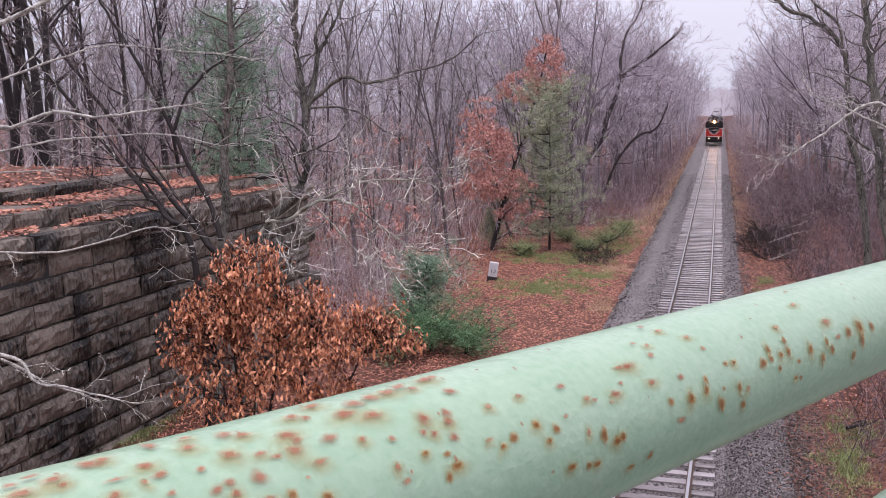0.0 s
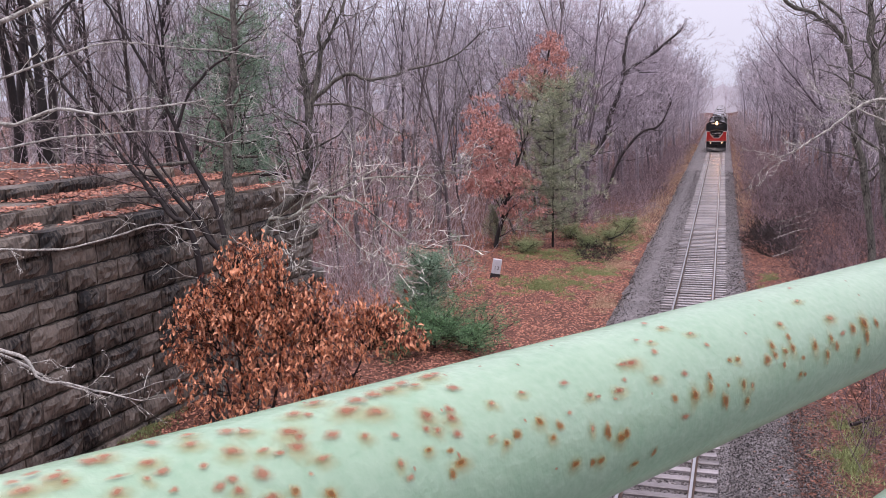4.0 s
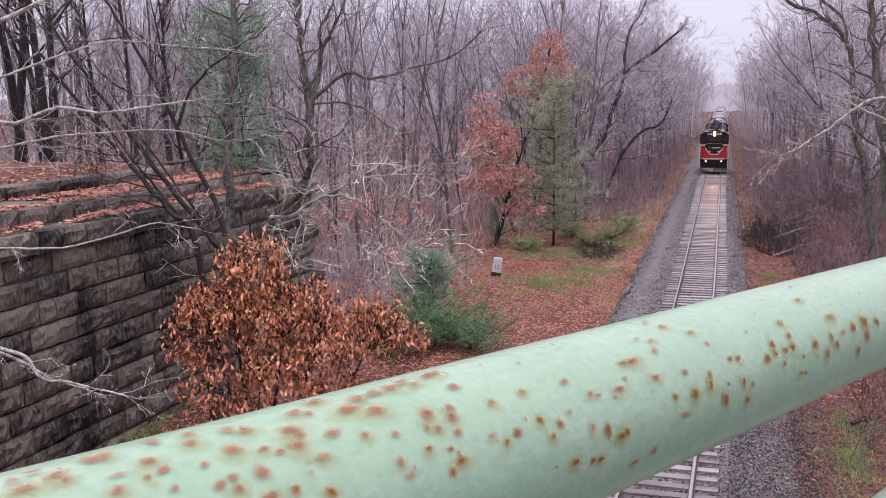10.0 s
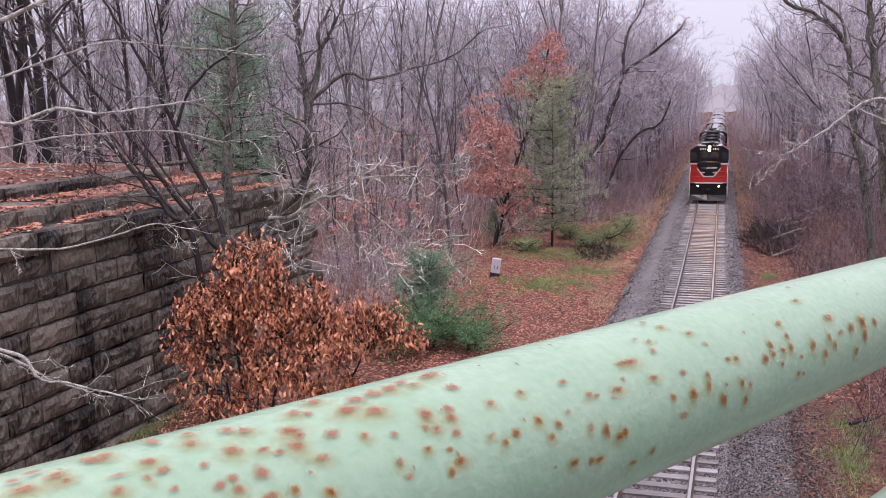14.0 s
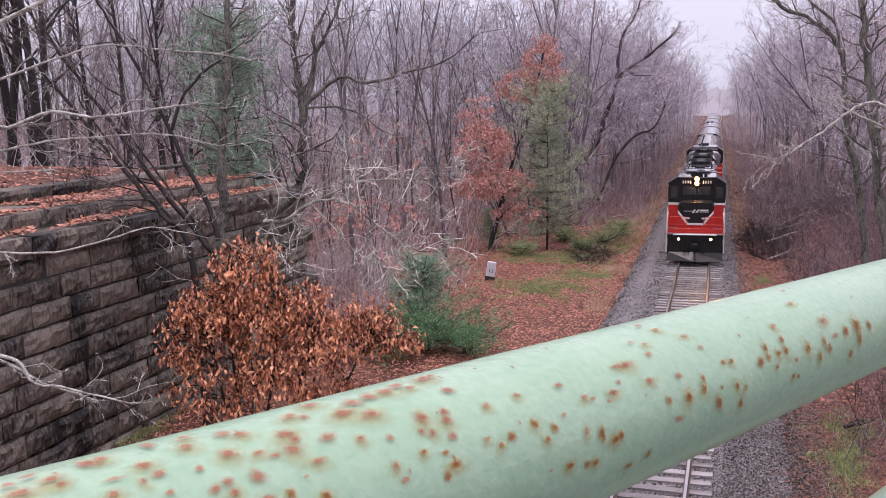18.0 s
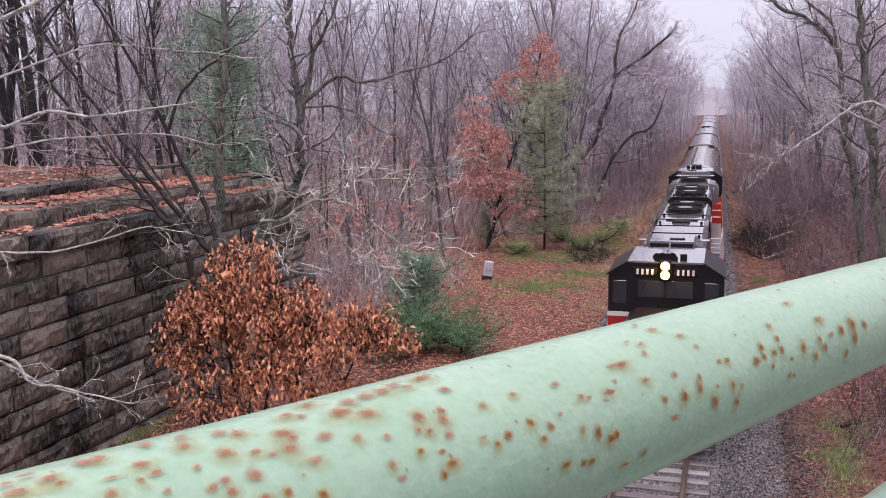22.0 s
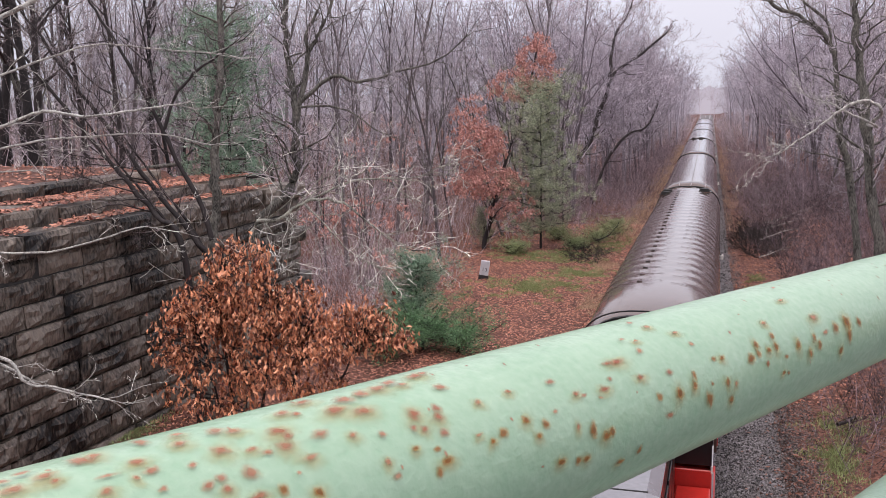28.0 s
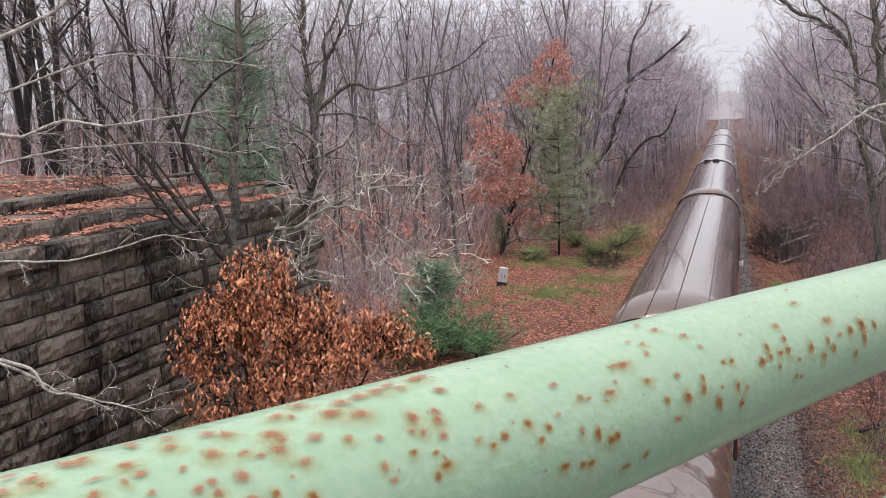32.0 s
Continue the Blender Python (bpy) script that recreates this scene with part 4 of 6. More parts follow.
class Wood:
    """Gathers whole sheaves of branches at once. Lines: (branches, points, 3); radii: (branches, points)."""

    def __init__(self):
        self.v, self.q, self.t, self.n = [], [], [], 0

    def rings(self, p, r, sides):
        d = units(np.gradient(p, axis=1))
        ref = np.where(np.abs(d[..., 2:]) < 0.9, UP, np.array((1.0, 0.0, 0.0)))
        s = units(np.cross(d, ref))
        u = np.cross(s, d)
        a = 2 * math.pi * np.arange(sides) / sides
        v = p[:, :, None] + r[:, :, None, None] * (np.cos(a)[:, None] * s[:, :, None] + np.sin(a)[:, None] * u[:, :, None])
        i = self.n + np.arange(v[..., 0].size).reshape(v.shape[:3])
        self.v.append(v.reshape(-1, 3))
        self.n += i.size
        lo, hi = i[:, :-1], i[:, 1:]
        self.q.append(np.stack([lo, np.roll(lo, -1, 2), np.roll(hi, -1, 2), hi], -1).reshape(-1, 4))
        return i[:, -1]

    def tubes(self, p, r, sides=3, pointed=False):
        if not pointed:
            self.rings(p, r, sides)
            return
        last = self.rings(p[:, :-1], r[:, :-1], sides) if p.shape[1] > 2 else self.base(p[:, 0], p[:, 1] - p[:, 0], r[:, 0])
        tip = self.n + np.arange(len(p))
        self.v.append(p[:, -1])
        self.n += len(p)
        self.t.append(np.stack([last, np.roll(last, -1, 1), np.repeat(tip[:, None], last.shape[1], 1)], -1).reshape(-1, 3))

    def base(self, p, d, r):
        d = units(d)
        s = units(np.cross(d, np.array((0.31, 0.52, 0.79))))
        u = np.cross(s, d)
        a = 2 * math.pi * np.arange(3) / 3
        v = p[:, None] + r[:, None, None] * (np.cos(a)[:, None] * s[:, None] + np.sin(a)[:, None] * u[:, None])
        i = self.n + np.arange(len(p) * 3).reshape(-1, 3)
        self.v.append(v.reshape(-1, 3))
        self.n += i.size
        return i

    def blades(self, p, r):
        """Twig ends, each a single sliver: a point on a narrow base."""
        d = p[:, 1] - p[:, 0]
        s = units(np.cross(d, np.roll(d, 1, 0) + np.array((0.31, 0.52, 0.79)))) * r[:, :1]
        self.v.append(np.stack([p[:, 0] - s, p[:, 0] + s, p[:, 1]], 1).reshape(-1, 3))
        self.t.append(self.n + np.arange(len(p) * 3).reshape(-1, 3))
        self.n += len(p) * 3

    def arrays(self):
        return np.concatenate(self.v), np.concatenate(self.q + [np.zeros((0, 4), int)]), np.concatenate(self.t + [np.zeros((0, 3), int)])

    def mesh(self, name, mat, smooth=True):
        return mesh_np(name, *self.arrays(), mat, smooth)


def mesh_np(name, v, q, t, mat, smooth=False):
    me = bpy.data.meshes.new(name)
    me.vertices.add(len(v))
    me.vertices.foreach_set("co", np.ascontiguousarray(v, np.float32).ravel())
    me.loops.add(4 * len(q) + 3 * len(t))
    me.loops.foreach_set("vertex_index", np.concatenate([q.ravel(), t.ravel()]).astype(np.int32))
    me.polygons.add(len(q) + len(t))
    me.polygons.foreach_set("loop_start", np.concatenate([np.arange(len(q)) * 4, 4 * len(q) + np.arange(len(t)) * 3]).astype(np.int32))
    me.polygons.foreach_set("use_smooth", np.full(len(q) + len(t), smooth))
    me.materials.append(M[mat])
    me.update(calc_edges=True)
    me.validate()
    return me


def bent(rng, p, d, ln, k, wobble, lift):
    """Crooked lines of k steps from the points p towards d."""
    pts = [p]
    for i in range(k):
        d = units(d + rng.normal(0, wobble, d.shape) + UP * lift)
        pts.append(pts[-1] + d * ln[:, None] / k)
    return np.stack(pts, 1)


def offshoots(rng, p, ln, r, m, k, share, t0=0.2, t1=1.0, spread=(0.5, 1.1), wobble=0.2, lift=0.05, slim=0.5, thin=0.004):
    """m branches on each of the lines p: their lines, lengths and thickness at the root."""
    n, kp = p.shape[0], p.shape[1] - 1
    t = t0 + (t1 - t0) * (np.arange(m)[None] + rng.random((n, m))) / m
    j = np.minimum((t * kp).astype(int), kp - 1)
    row = np.arange(n)[:, None]
    a, b = p[row, j], p[row, j + 1]
    q = a + (b - a) * (t * kp - j)[..., None]
    along = units(b - a)
    side = units(np.cross(along, rng.normal(0, 1, along.shape)))
    ang = rng.uniform(*spread, (n, m, 1))
    d = along * np.cos(ang) + side * np.sin(ang)
    cl = ln[:, None] * share * (1.15 - 0.55 * t) * rng.uniform(0.6, 1.3, (n, m))
    cr = np.maximum(r[:, None] * slim * (1.1 - 0.6 * t), thin)
    return bent(rng, q.reshape(-1, 3), d.reshape(-1, 3), cl.ravel(), k, wobble, lift), cl.ravel(), cr.ravel()


def taper(r, k, end=0.35):
    return r[:, None] * np.linspace(1, end, k + 1)[None]


def crown(rng, twigs, p, ln, r, counts, thin, share=0.52, wobble=0.2, lift=0.04, spread=(0.45, 1.1), fine=False):
    """Branches, twigs and shoots on the limbs p. fine: the shoots are slivers."""
    for level, m in enumerate(counts):
        last = level == len(counts) - 1
        k = 1 if last or (fine and level) else 2 if level or fine else 3
        p, ln, r = offshoots(rng, p, ln, r, m, k, share, 0.15, 1.0, spread, wobble, lift, 0.5, thin)
        if last and fine:
            twigs.blades(p, taper(r, k))
        else:
            twigs.tubes(p, taper(r, k), 3, level > 0)


def bough_tree(seed, height, r0, limbs, counts, bark="bark_wood", twig="twig", lean=0.05, fork=0.4, leaders=2, bare=0.25, reach=0.3, thin=0.007, flare=(0.2, 0.5)):
    """A leafless tree: a trunk that forks into leaders, crooked limbs on all of them, then branches, twigs and shoots."""
    rng = np.random.default_rng(seed)
    wood, twigs = Wood(), Wood()
    d = units(np.array([[rng.normal(0, lean), rng.normal(0, lean), 1.0]]))
    trunk = bent(rng, np.array([[0.0, 0.0, -0.4]]), d, np.array([height * 0.95]), 10, 0.045, 0.01)
    wood.tubes(trunk, r0 * np.linspace(1.1, 0.12, 11)[None], 7)
    lines, lens, rads = [trunk], [np.array([height])], [np.array([r0])]
    if leaders:
        a, b, c = offshoots(rng, trunk, np.array([height]), np.array([r0]), leaders, 6, 0.62, fork, min(fork + 0.25, 0.8), flare, 0.09, 0.07, 0.72, thin)
        wood.tubes(a, taper(c, 6, 0.2), 5)
        lines, lens, rads = lines + list(a[:, None]), lens + list(b[:, None]), rads + list(c[:, None])
    for i, (p, ln, r) in enumerate(zip(lines, lens, rads)):
        m = limbs if i == 0 else max(3, limbs // 2)
        lp, ll, lr = offshoots(rng, p, np.full(1, height), r, m, 4, reach, bare if i == 0 else 0.15, 1.0, (0.5, 1.1), 0.14, 0.07, 0.42, thin * 1.6)
        wood.tubes(lp, taper(lr, 4, 0.25), 4)
        crown(rng, twigs, lp, ll, lr, counts, thin, fine=True)
    return wood, twigs


def bare_tree(meshes, m, label, group="bare trees of the wood"):
    t = thing("bare_tree", label, "tree", m, group)
    part("trunk", meshes[0], "", t)
    part("crown", meshes[1], "", t)
    return t


def meshes_of(pair, bark, twig):
    return pair[0].mesh("trunk", bark), pair[1].mesh("crown", twig, False)


# slender trees of the close wood, and broad-crowned ones that line the railway, these paled for haze
KINDS = [(15, 0.10, 9, (5, 4, 6), "bark_wood", 0.06, 0.45, 1, 0.22, 0.20), (17, 0.14, 9, (5, 4, 6), "bark_wood", 0.04, 0.5, 2, 0.3, 0.2),
         (11, 0.06, 9, (5, 4, 6), "bark_wood", 0.12, 0.3, 2, 0.15, 0.24), (13, 0.085, 9, (5, 4, 6), "bark_mossy", 0.10, 0.35, 2, 0.2, 0.24),
         (8, 0.04, 7, (5, 4, 6), "bark_wood", 0.14, 0.2, 3, 0.1, 0.3), (6, 0.03, 7, (5, 4, 6), "bark_wood", 0.2, 0.15, 3, 0.08, 0.34)]
TREES = [meshes_of(bough_tree(10 + i, h, r, n, c, lean=ln, fork=fk, leaders=ld, bare=b, reach=rc, thin=0.0062), bark, "twig") for i, (h, r, n, c, bark, ln, fk, ld, b, rc) in enumerate(KINDS)]
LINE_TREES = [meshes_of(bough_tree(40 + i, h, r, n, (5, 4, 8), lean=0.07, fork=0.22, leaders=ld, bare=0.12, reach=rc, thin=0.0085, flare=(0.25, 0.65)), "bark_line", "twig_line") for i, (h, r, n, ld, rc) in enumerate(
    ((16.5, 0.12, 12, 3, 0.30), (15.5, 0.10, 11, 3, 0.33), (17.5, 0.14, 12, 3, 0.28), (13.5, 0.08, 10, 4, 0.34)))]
rng = np.random.default_rng(5)
placed = []


def plant(x, y, mesh, s, label):
    bare_tree(mesh, pose(x, y, ground_z(x, y), 0, 0, rng.uniform(0, 360)) @ Matrix.Scale(s, 4), label)
    placed.append((x, y))


def wood_edge(y):
    """How near to the track the western wood comes."""
    return -13.0 if y < 44 else -13.0 + (y - 44) * 0.2 if y < 72 else -7.4


# wood west of the track, behind the clearing and on the raised ground
for k in range(150):
    for attempt in range(40):
        y = 37 + 70 * rng.random() ** 1.2
        x = rng.uniform(-1.0 * y - 3, -6.5)
        if x > wood_edge(y) or (y < 41 and -16.5 < x):
            continue
        if all((x - a) ** 2 + (y - b) ** 2 > 2.6 for a, b in placed):
            break
    else:
        continue
    plant(x, y, TREES[int(rng.choice(6, p=(0.2, 0.1, 0.22, 0.14, 0.2, 0.14)))], rng.uniform(0.95, 1.3), "leafless grey-brown tree standing in the wood")
for k in range(24):
    y = rng.uniform(46, 84)
    plant(rng.uniform(-0.98 * y - 2, -0.5 * y - 2), y, TREES[int(rng.choice((0, 1, 3)))], rng.uniform(1.05, 1.3), "tall leafless tree on the raised ground")
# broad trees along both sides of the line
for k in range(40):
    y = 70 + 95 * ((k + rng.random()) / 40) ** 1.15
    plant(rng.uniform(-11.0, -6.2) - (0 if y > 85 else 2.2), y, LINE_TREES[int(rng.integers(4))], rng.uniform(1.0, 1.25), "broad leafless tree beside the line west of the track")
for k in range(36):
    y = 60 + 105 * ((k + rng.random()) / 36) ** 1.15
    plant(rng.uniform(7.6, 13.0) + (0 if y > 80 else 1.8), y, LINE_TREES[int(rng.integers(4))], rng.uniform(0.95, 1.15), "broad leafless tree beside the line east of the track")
for k in range(16):
    y = rng.uniform(46, 95)
    plant(rng.uniform(8.0, 8.5 + 0.12 * y), y, TREES[int(rng.choice((2, 3, 4, 5)))], rng.uniform(0.8, 1.05), "leafless tree above the thicket beside the track")


# far woods on both sides: too many to count, joined; distance haze is in their colour
def far_wood(name, label, n, xr, yr, seed, mat="twig_far", size=(0.95, 1.3), power=1.4):
    r = np.random.default_rng(seed)
    bases = []
    for k in range(5):
        a, b = bough_tree(seed + 50 + k, 15, 0.12, 6, (4, 3, 5), lean=0.06, fork=0.25, leaders=3, bare=0.14, reach=0.28, thin=0.015)
        (va, qa, ta), (vb, qb, tb_) = a.arrays(), b.arrays()
        bases.append((np.concatenate([va, vb]), np.concatenate([qa, qb + len(va)]), np.concatenate([ta, tb_ + len(va)])))
    vs, qs, ts, off = [], [], [], 0
    for i in range(n):
        v, q, t = bases[int(r.integers(5))]
        y = yr[0] + (yr[1] - yr[0]) * r.random() ** power
        x = r.uniform(*xr(y))
        a, s = r.uniform(0, 6.28), r.uniform(*size)
        c, d = math.cos(a), math.sin(a)
        vs.append(np.c_[(v[:, 0] * c - v[:, 1] * d) * s + x, (v[:, 0] * d + v[:, 1] * c) * s + y, v[:, 2] * s + ground_z(x, y) - 0.3])
        qs.append(q + off)
        ts.append(t + off)
        off += len(v)
    ob = new(name, mesh_np(name, np.concatenate(vs), np.concatenate(qs), np.concatenate(ts), mat))
    return tagged(ob, label, "woods", kind="stuff")


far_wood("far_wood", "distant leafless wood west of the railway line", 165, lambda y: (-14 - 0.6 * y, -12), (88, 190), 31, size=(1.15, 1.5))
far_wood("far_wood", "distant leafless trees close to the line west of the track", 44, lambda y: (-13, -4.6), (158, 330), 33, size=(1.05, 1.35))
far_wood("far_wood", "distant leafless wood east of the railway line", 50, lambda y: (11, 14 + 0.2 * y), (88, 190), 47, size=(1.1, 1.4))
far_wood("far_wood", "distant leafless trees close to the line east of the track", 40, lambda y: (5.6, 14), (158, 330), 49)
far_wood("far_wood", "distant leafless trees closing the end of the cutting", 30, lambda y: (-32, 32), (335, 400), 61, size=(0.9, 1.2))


# trees out of view, added to cut the sky light from behind
far_wood("far_wood", "unseen leafless wood added behind the bridge to block sky light", 70, lambda y: (-38, 45), (-20, -48), 67, "twig", (1.0, 1.35), 1.0)


# ---- brush: thickets of thin stems ----
def thicket(name, label, mat, spots, height, seed, lean=0.3, forks=3, r=0.007, shoots=3, arch_=0.0):
    """Many crooked stems with side shoots and twigs, as one mesh, higher and lower in clumps. spots: ground points."""
    q = np.random.default_rng(seed)
    p = np.array(spots, float)
    n = len(p)
    clump = np.array([0.75 + 0.55 * noise.noise((x * 0.35, y * 0.35, seed)) for x, y, z in spots])
    h = q.uniform(*height, n) * clump
    d = units(np.c_[q.normal(0, lean, (n, 2)), np.ones(n)])
    w = Wood()
    stem = bent(q, p, d, h, 3, 0.16, -arch_)
    rr = np.full(n, r) * q.uniform(0.7, 1.3, n)
    w.tubes(stem, taper(rr, 3), 3, True)
    a, ln, ra = offshoots(q, stem, h, rr, forks, 2, 0.5, 0.2, 1.0, (0.4, 1.1), 0.22, 0.0, 0.7, r * 0.45)
    w.tubes(a, taper(ra, 2), 3, True)
    if shoots:
        b, lb, rb_ = offshoots(q, a, ln, ra, shoots, 1, 0.5, 0.15, 1.0, (0.4, 1.2), 0.2, 0.0, 0.7, r * 0.4)
        w.blades(b, taper(rb_, 1))
    return tagged(new(name, w.mesh(name, mat, False)), label, "brush", kind="stuff")


def scatter(n, seed, area, keep=lambda x, y: True, clump=0.0):
    q = np.random.default_rng(seed)
    out = []
    while len(out) < n:
        x, y = q.uniform(area[0], area[1]), q.uniform(area[2], area[3])
        if keep(x, y) and (not clump or noise.noise((x * clump, y * clump, seed)) > q.uniform(-0.5, 0.3)):
            out.append((x, y, ground_z(x, y) - 0.03))
    return out


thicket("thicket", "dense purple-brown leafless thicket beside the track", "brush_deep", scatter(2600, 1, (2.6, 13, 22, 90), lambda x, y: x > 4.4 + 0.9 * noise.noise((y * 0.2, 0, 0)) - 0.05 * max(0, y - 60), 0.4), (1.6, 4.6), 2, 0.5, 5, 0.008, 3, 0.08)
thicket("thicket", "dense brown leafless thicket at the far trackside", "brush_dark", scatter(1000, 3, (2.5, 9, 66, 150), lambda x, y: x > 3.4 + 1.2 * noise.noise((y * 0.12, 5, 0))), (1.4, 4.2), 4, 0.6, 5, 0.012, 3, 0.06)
# from 150 m on the paler brush colour takes the place of haze
thicket("thicket", "leafless brush further along the track, haze put into its pale colour", "brush", scatter(900, 53, (3.0, 9, 150, 330)), (1.6, 5.4), 54, 0.6, 4, 0.018, 2)
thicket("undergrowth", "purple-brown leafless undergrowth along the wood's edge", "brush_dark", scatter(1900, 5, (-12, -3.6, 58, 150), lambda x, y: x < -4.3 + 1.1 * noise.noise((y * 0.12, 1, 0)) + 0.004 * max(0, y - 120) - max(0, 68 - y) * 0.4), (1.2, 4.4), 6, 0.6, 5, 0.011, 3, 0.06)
thicket("undergrowth", "leafless undergrowth further along the wood's edge, paled for haze", "brush", scatter(1000, 55, (-11, -3.8, 150, 330)), (1.6, 5.4), 56, 0.6, 4, 0.018, 2)
thicket("undergrowth", "fine leafless saplings and undergrowth in the wood", "brush", scatter(2600, 7, (-45, -8, 38, 95), lambda x, y: x < wood_edge(y) - 0.3 and x > -0.95 * y - 2), (1.4, 6.5), 8, 0.3, 5, 0.011, 2)
thicket("undergrowth", "leafless saplings on the raised ground behind the wall", "brush", scatter(900, 9, (-60, -18.5, 24, 70), lambda x, y: x > -1.1 * y - 4), (1.0, 5.0), 10, 0.4, 5, 0.009, 2)
thicket("undergrowth", "low purple-brown brush close to the ballast", "brush_dark", scatter(1200, 45, (-6.5, -3.1, 80, 220), lambda x, y: x < -3.9 + 0.8 * noise.noise((y * 0.15, 1, 0))), (0.5, 1.9), 46, 0.8, 5, 0.010, 2)
thicket("thicket", "low dark brush close to the ballast's east side", "brush_dark", scatter(1200, 47, (2.5, 5.5, 58, 220), lambda x, y: x > 3.1 + 0.7 * noise.noise((y * 0.15, 5, 0))), (0.5, 1.9), 48, 0.8, 5, 0.010, 2)
thicket("dry_weeds", "orange-brown dry grass and weeds beside the ballast", "brush_dry", scatter(3200, 11, (-6, -3.0, 58, 170), lambda x, y: x > -4.8, 0.25), (0.2, 0.8), 12, 0.5, 3, 0.012, 0)
thicket("dry_weeds", "orange-brown dry grass on the east side of the ballast", "brush_dry", scatter(1800, 13, (2.3, 3.9, 64, 170), lambda x, y: True, 0.2), (0.15, 0.6), 14, 0.5, 3, 0.012, 0)
thicket("brush_pile", "dark heap of cut branches beside the track", "bark", scatter(600, 15, (2.4, 5.8, 52, 67), lambda x, y: (x - 4.0) ** 2 / 2.2 + (y - 60) ** 2 / 36 < 1), (0.6, 2.2), 16, 1.3, 4, 0.015, 2)
thicket("brush_pile", "tangle of dead branches lying on the leaves", "bark", scatter(170, 17, (-6.6, -4.4, 50, 55)), (0.5, 1.6), 18, 1.6, 3, 0.016, 2)
thicket("twig_scrub", "wiry dark stems sprouting from the stone ledge", "bark", scatter(40, 19, (-17.2, -16.0, 22.5, 23.8)), (1.0, 3.0), 20, 0.35, 3, 0.012, 2)
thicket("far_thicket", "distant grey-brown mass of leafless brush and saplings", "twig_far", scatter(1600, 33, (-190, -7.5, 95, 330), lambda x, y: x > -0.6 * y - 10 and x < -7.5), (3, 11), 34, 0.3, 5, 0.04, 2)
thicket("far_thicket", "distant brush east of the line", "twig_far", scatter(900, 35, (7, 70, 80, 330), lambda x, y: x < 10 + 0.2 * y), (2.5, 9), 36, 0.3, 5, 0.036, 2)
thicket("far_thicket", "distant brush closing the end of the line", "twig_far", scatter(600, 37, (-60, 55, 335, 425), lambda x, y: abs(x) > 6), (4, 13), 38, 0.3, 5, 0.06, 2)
# a glowing sheet closes the distance, treeline haze put into its colour
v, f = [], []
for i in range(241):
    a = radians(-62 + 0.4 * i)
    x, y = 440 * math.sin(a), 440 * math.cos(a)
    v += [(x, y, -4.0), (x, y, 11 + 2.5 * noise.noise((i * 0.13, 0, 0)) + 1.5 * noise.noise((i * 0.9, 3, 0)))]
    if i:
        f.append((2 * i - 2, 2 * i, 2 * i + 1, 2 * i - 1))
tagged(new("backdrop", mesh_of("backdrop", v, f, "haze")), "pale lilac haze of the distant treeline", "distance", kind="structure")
thicket("undergrowth", "leafless brush on the slope at the wall's end", "brush", scatter(800, 39, (-19, -10.8, 30.2, 44), lambda x, y: x < wall_face(y) + 3.4), (0.6, 3.8), 40, 0.35, 5, 0.008, 3)
thicket("thicket", "dark tangled briars in the thicket beside the track", "bark", scatter(1100, 41, (4.3, 11, 24, 85)), (1.0, 3.4), 42, 0.8, 5, 0.009, 3, 0.12)


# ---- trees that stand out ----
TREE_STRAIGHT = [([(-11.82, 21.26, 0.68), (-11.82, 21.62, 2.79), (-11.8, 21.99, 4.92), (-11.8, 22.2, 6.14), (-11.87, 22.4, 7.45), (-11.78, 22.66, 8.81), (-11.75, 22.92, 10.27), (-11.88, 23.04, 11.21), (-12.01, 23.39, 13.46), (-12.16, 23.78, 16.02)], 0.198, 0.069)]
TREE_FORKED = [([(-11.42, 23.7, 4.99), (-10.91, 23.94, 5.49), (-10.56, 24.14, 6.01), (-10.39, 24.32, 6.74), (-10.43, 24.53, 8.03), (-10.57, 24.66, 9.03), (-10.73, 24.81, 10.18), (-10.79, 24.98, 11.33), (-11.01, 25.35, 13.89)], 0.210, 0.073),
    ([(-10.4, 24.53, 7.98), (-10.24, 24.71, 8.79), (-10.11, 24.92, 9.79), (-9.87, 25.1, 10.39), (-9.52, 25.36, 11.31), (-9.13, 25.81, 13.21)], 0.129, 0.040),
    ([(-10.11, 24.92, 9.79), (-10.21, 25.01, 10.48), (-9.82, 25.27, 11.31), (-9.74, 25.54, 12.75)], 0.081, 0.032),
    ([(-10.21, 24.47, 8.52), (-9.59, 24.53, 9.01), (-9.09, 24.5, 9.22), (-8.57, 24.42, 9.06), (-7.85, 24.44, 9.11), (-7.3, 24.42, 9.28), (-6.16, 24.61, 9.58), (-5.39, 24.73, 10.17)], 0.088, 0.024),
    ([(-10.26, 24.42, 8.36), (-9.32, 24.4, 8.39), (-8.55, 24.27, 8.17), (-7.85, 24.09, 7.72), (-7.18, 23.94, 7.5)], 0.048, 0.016)]
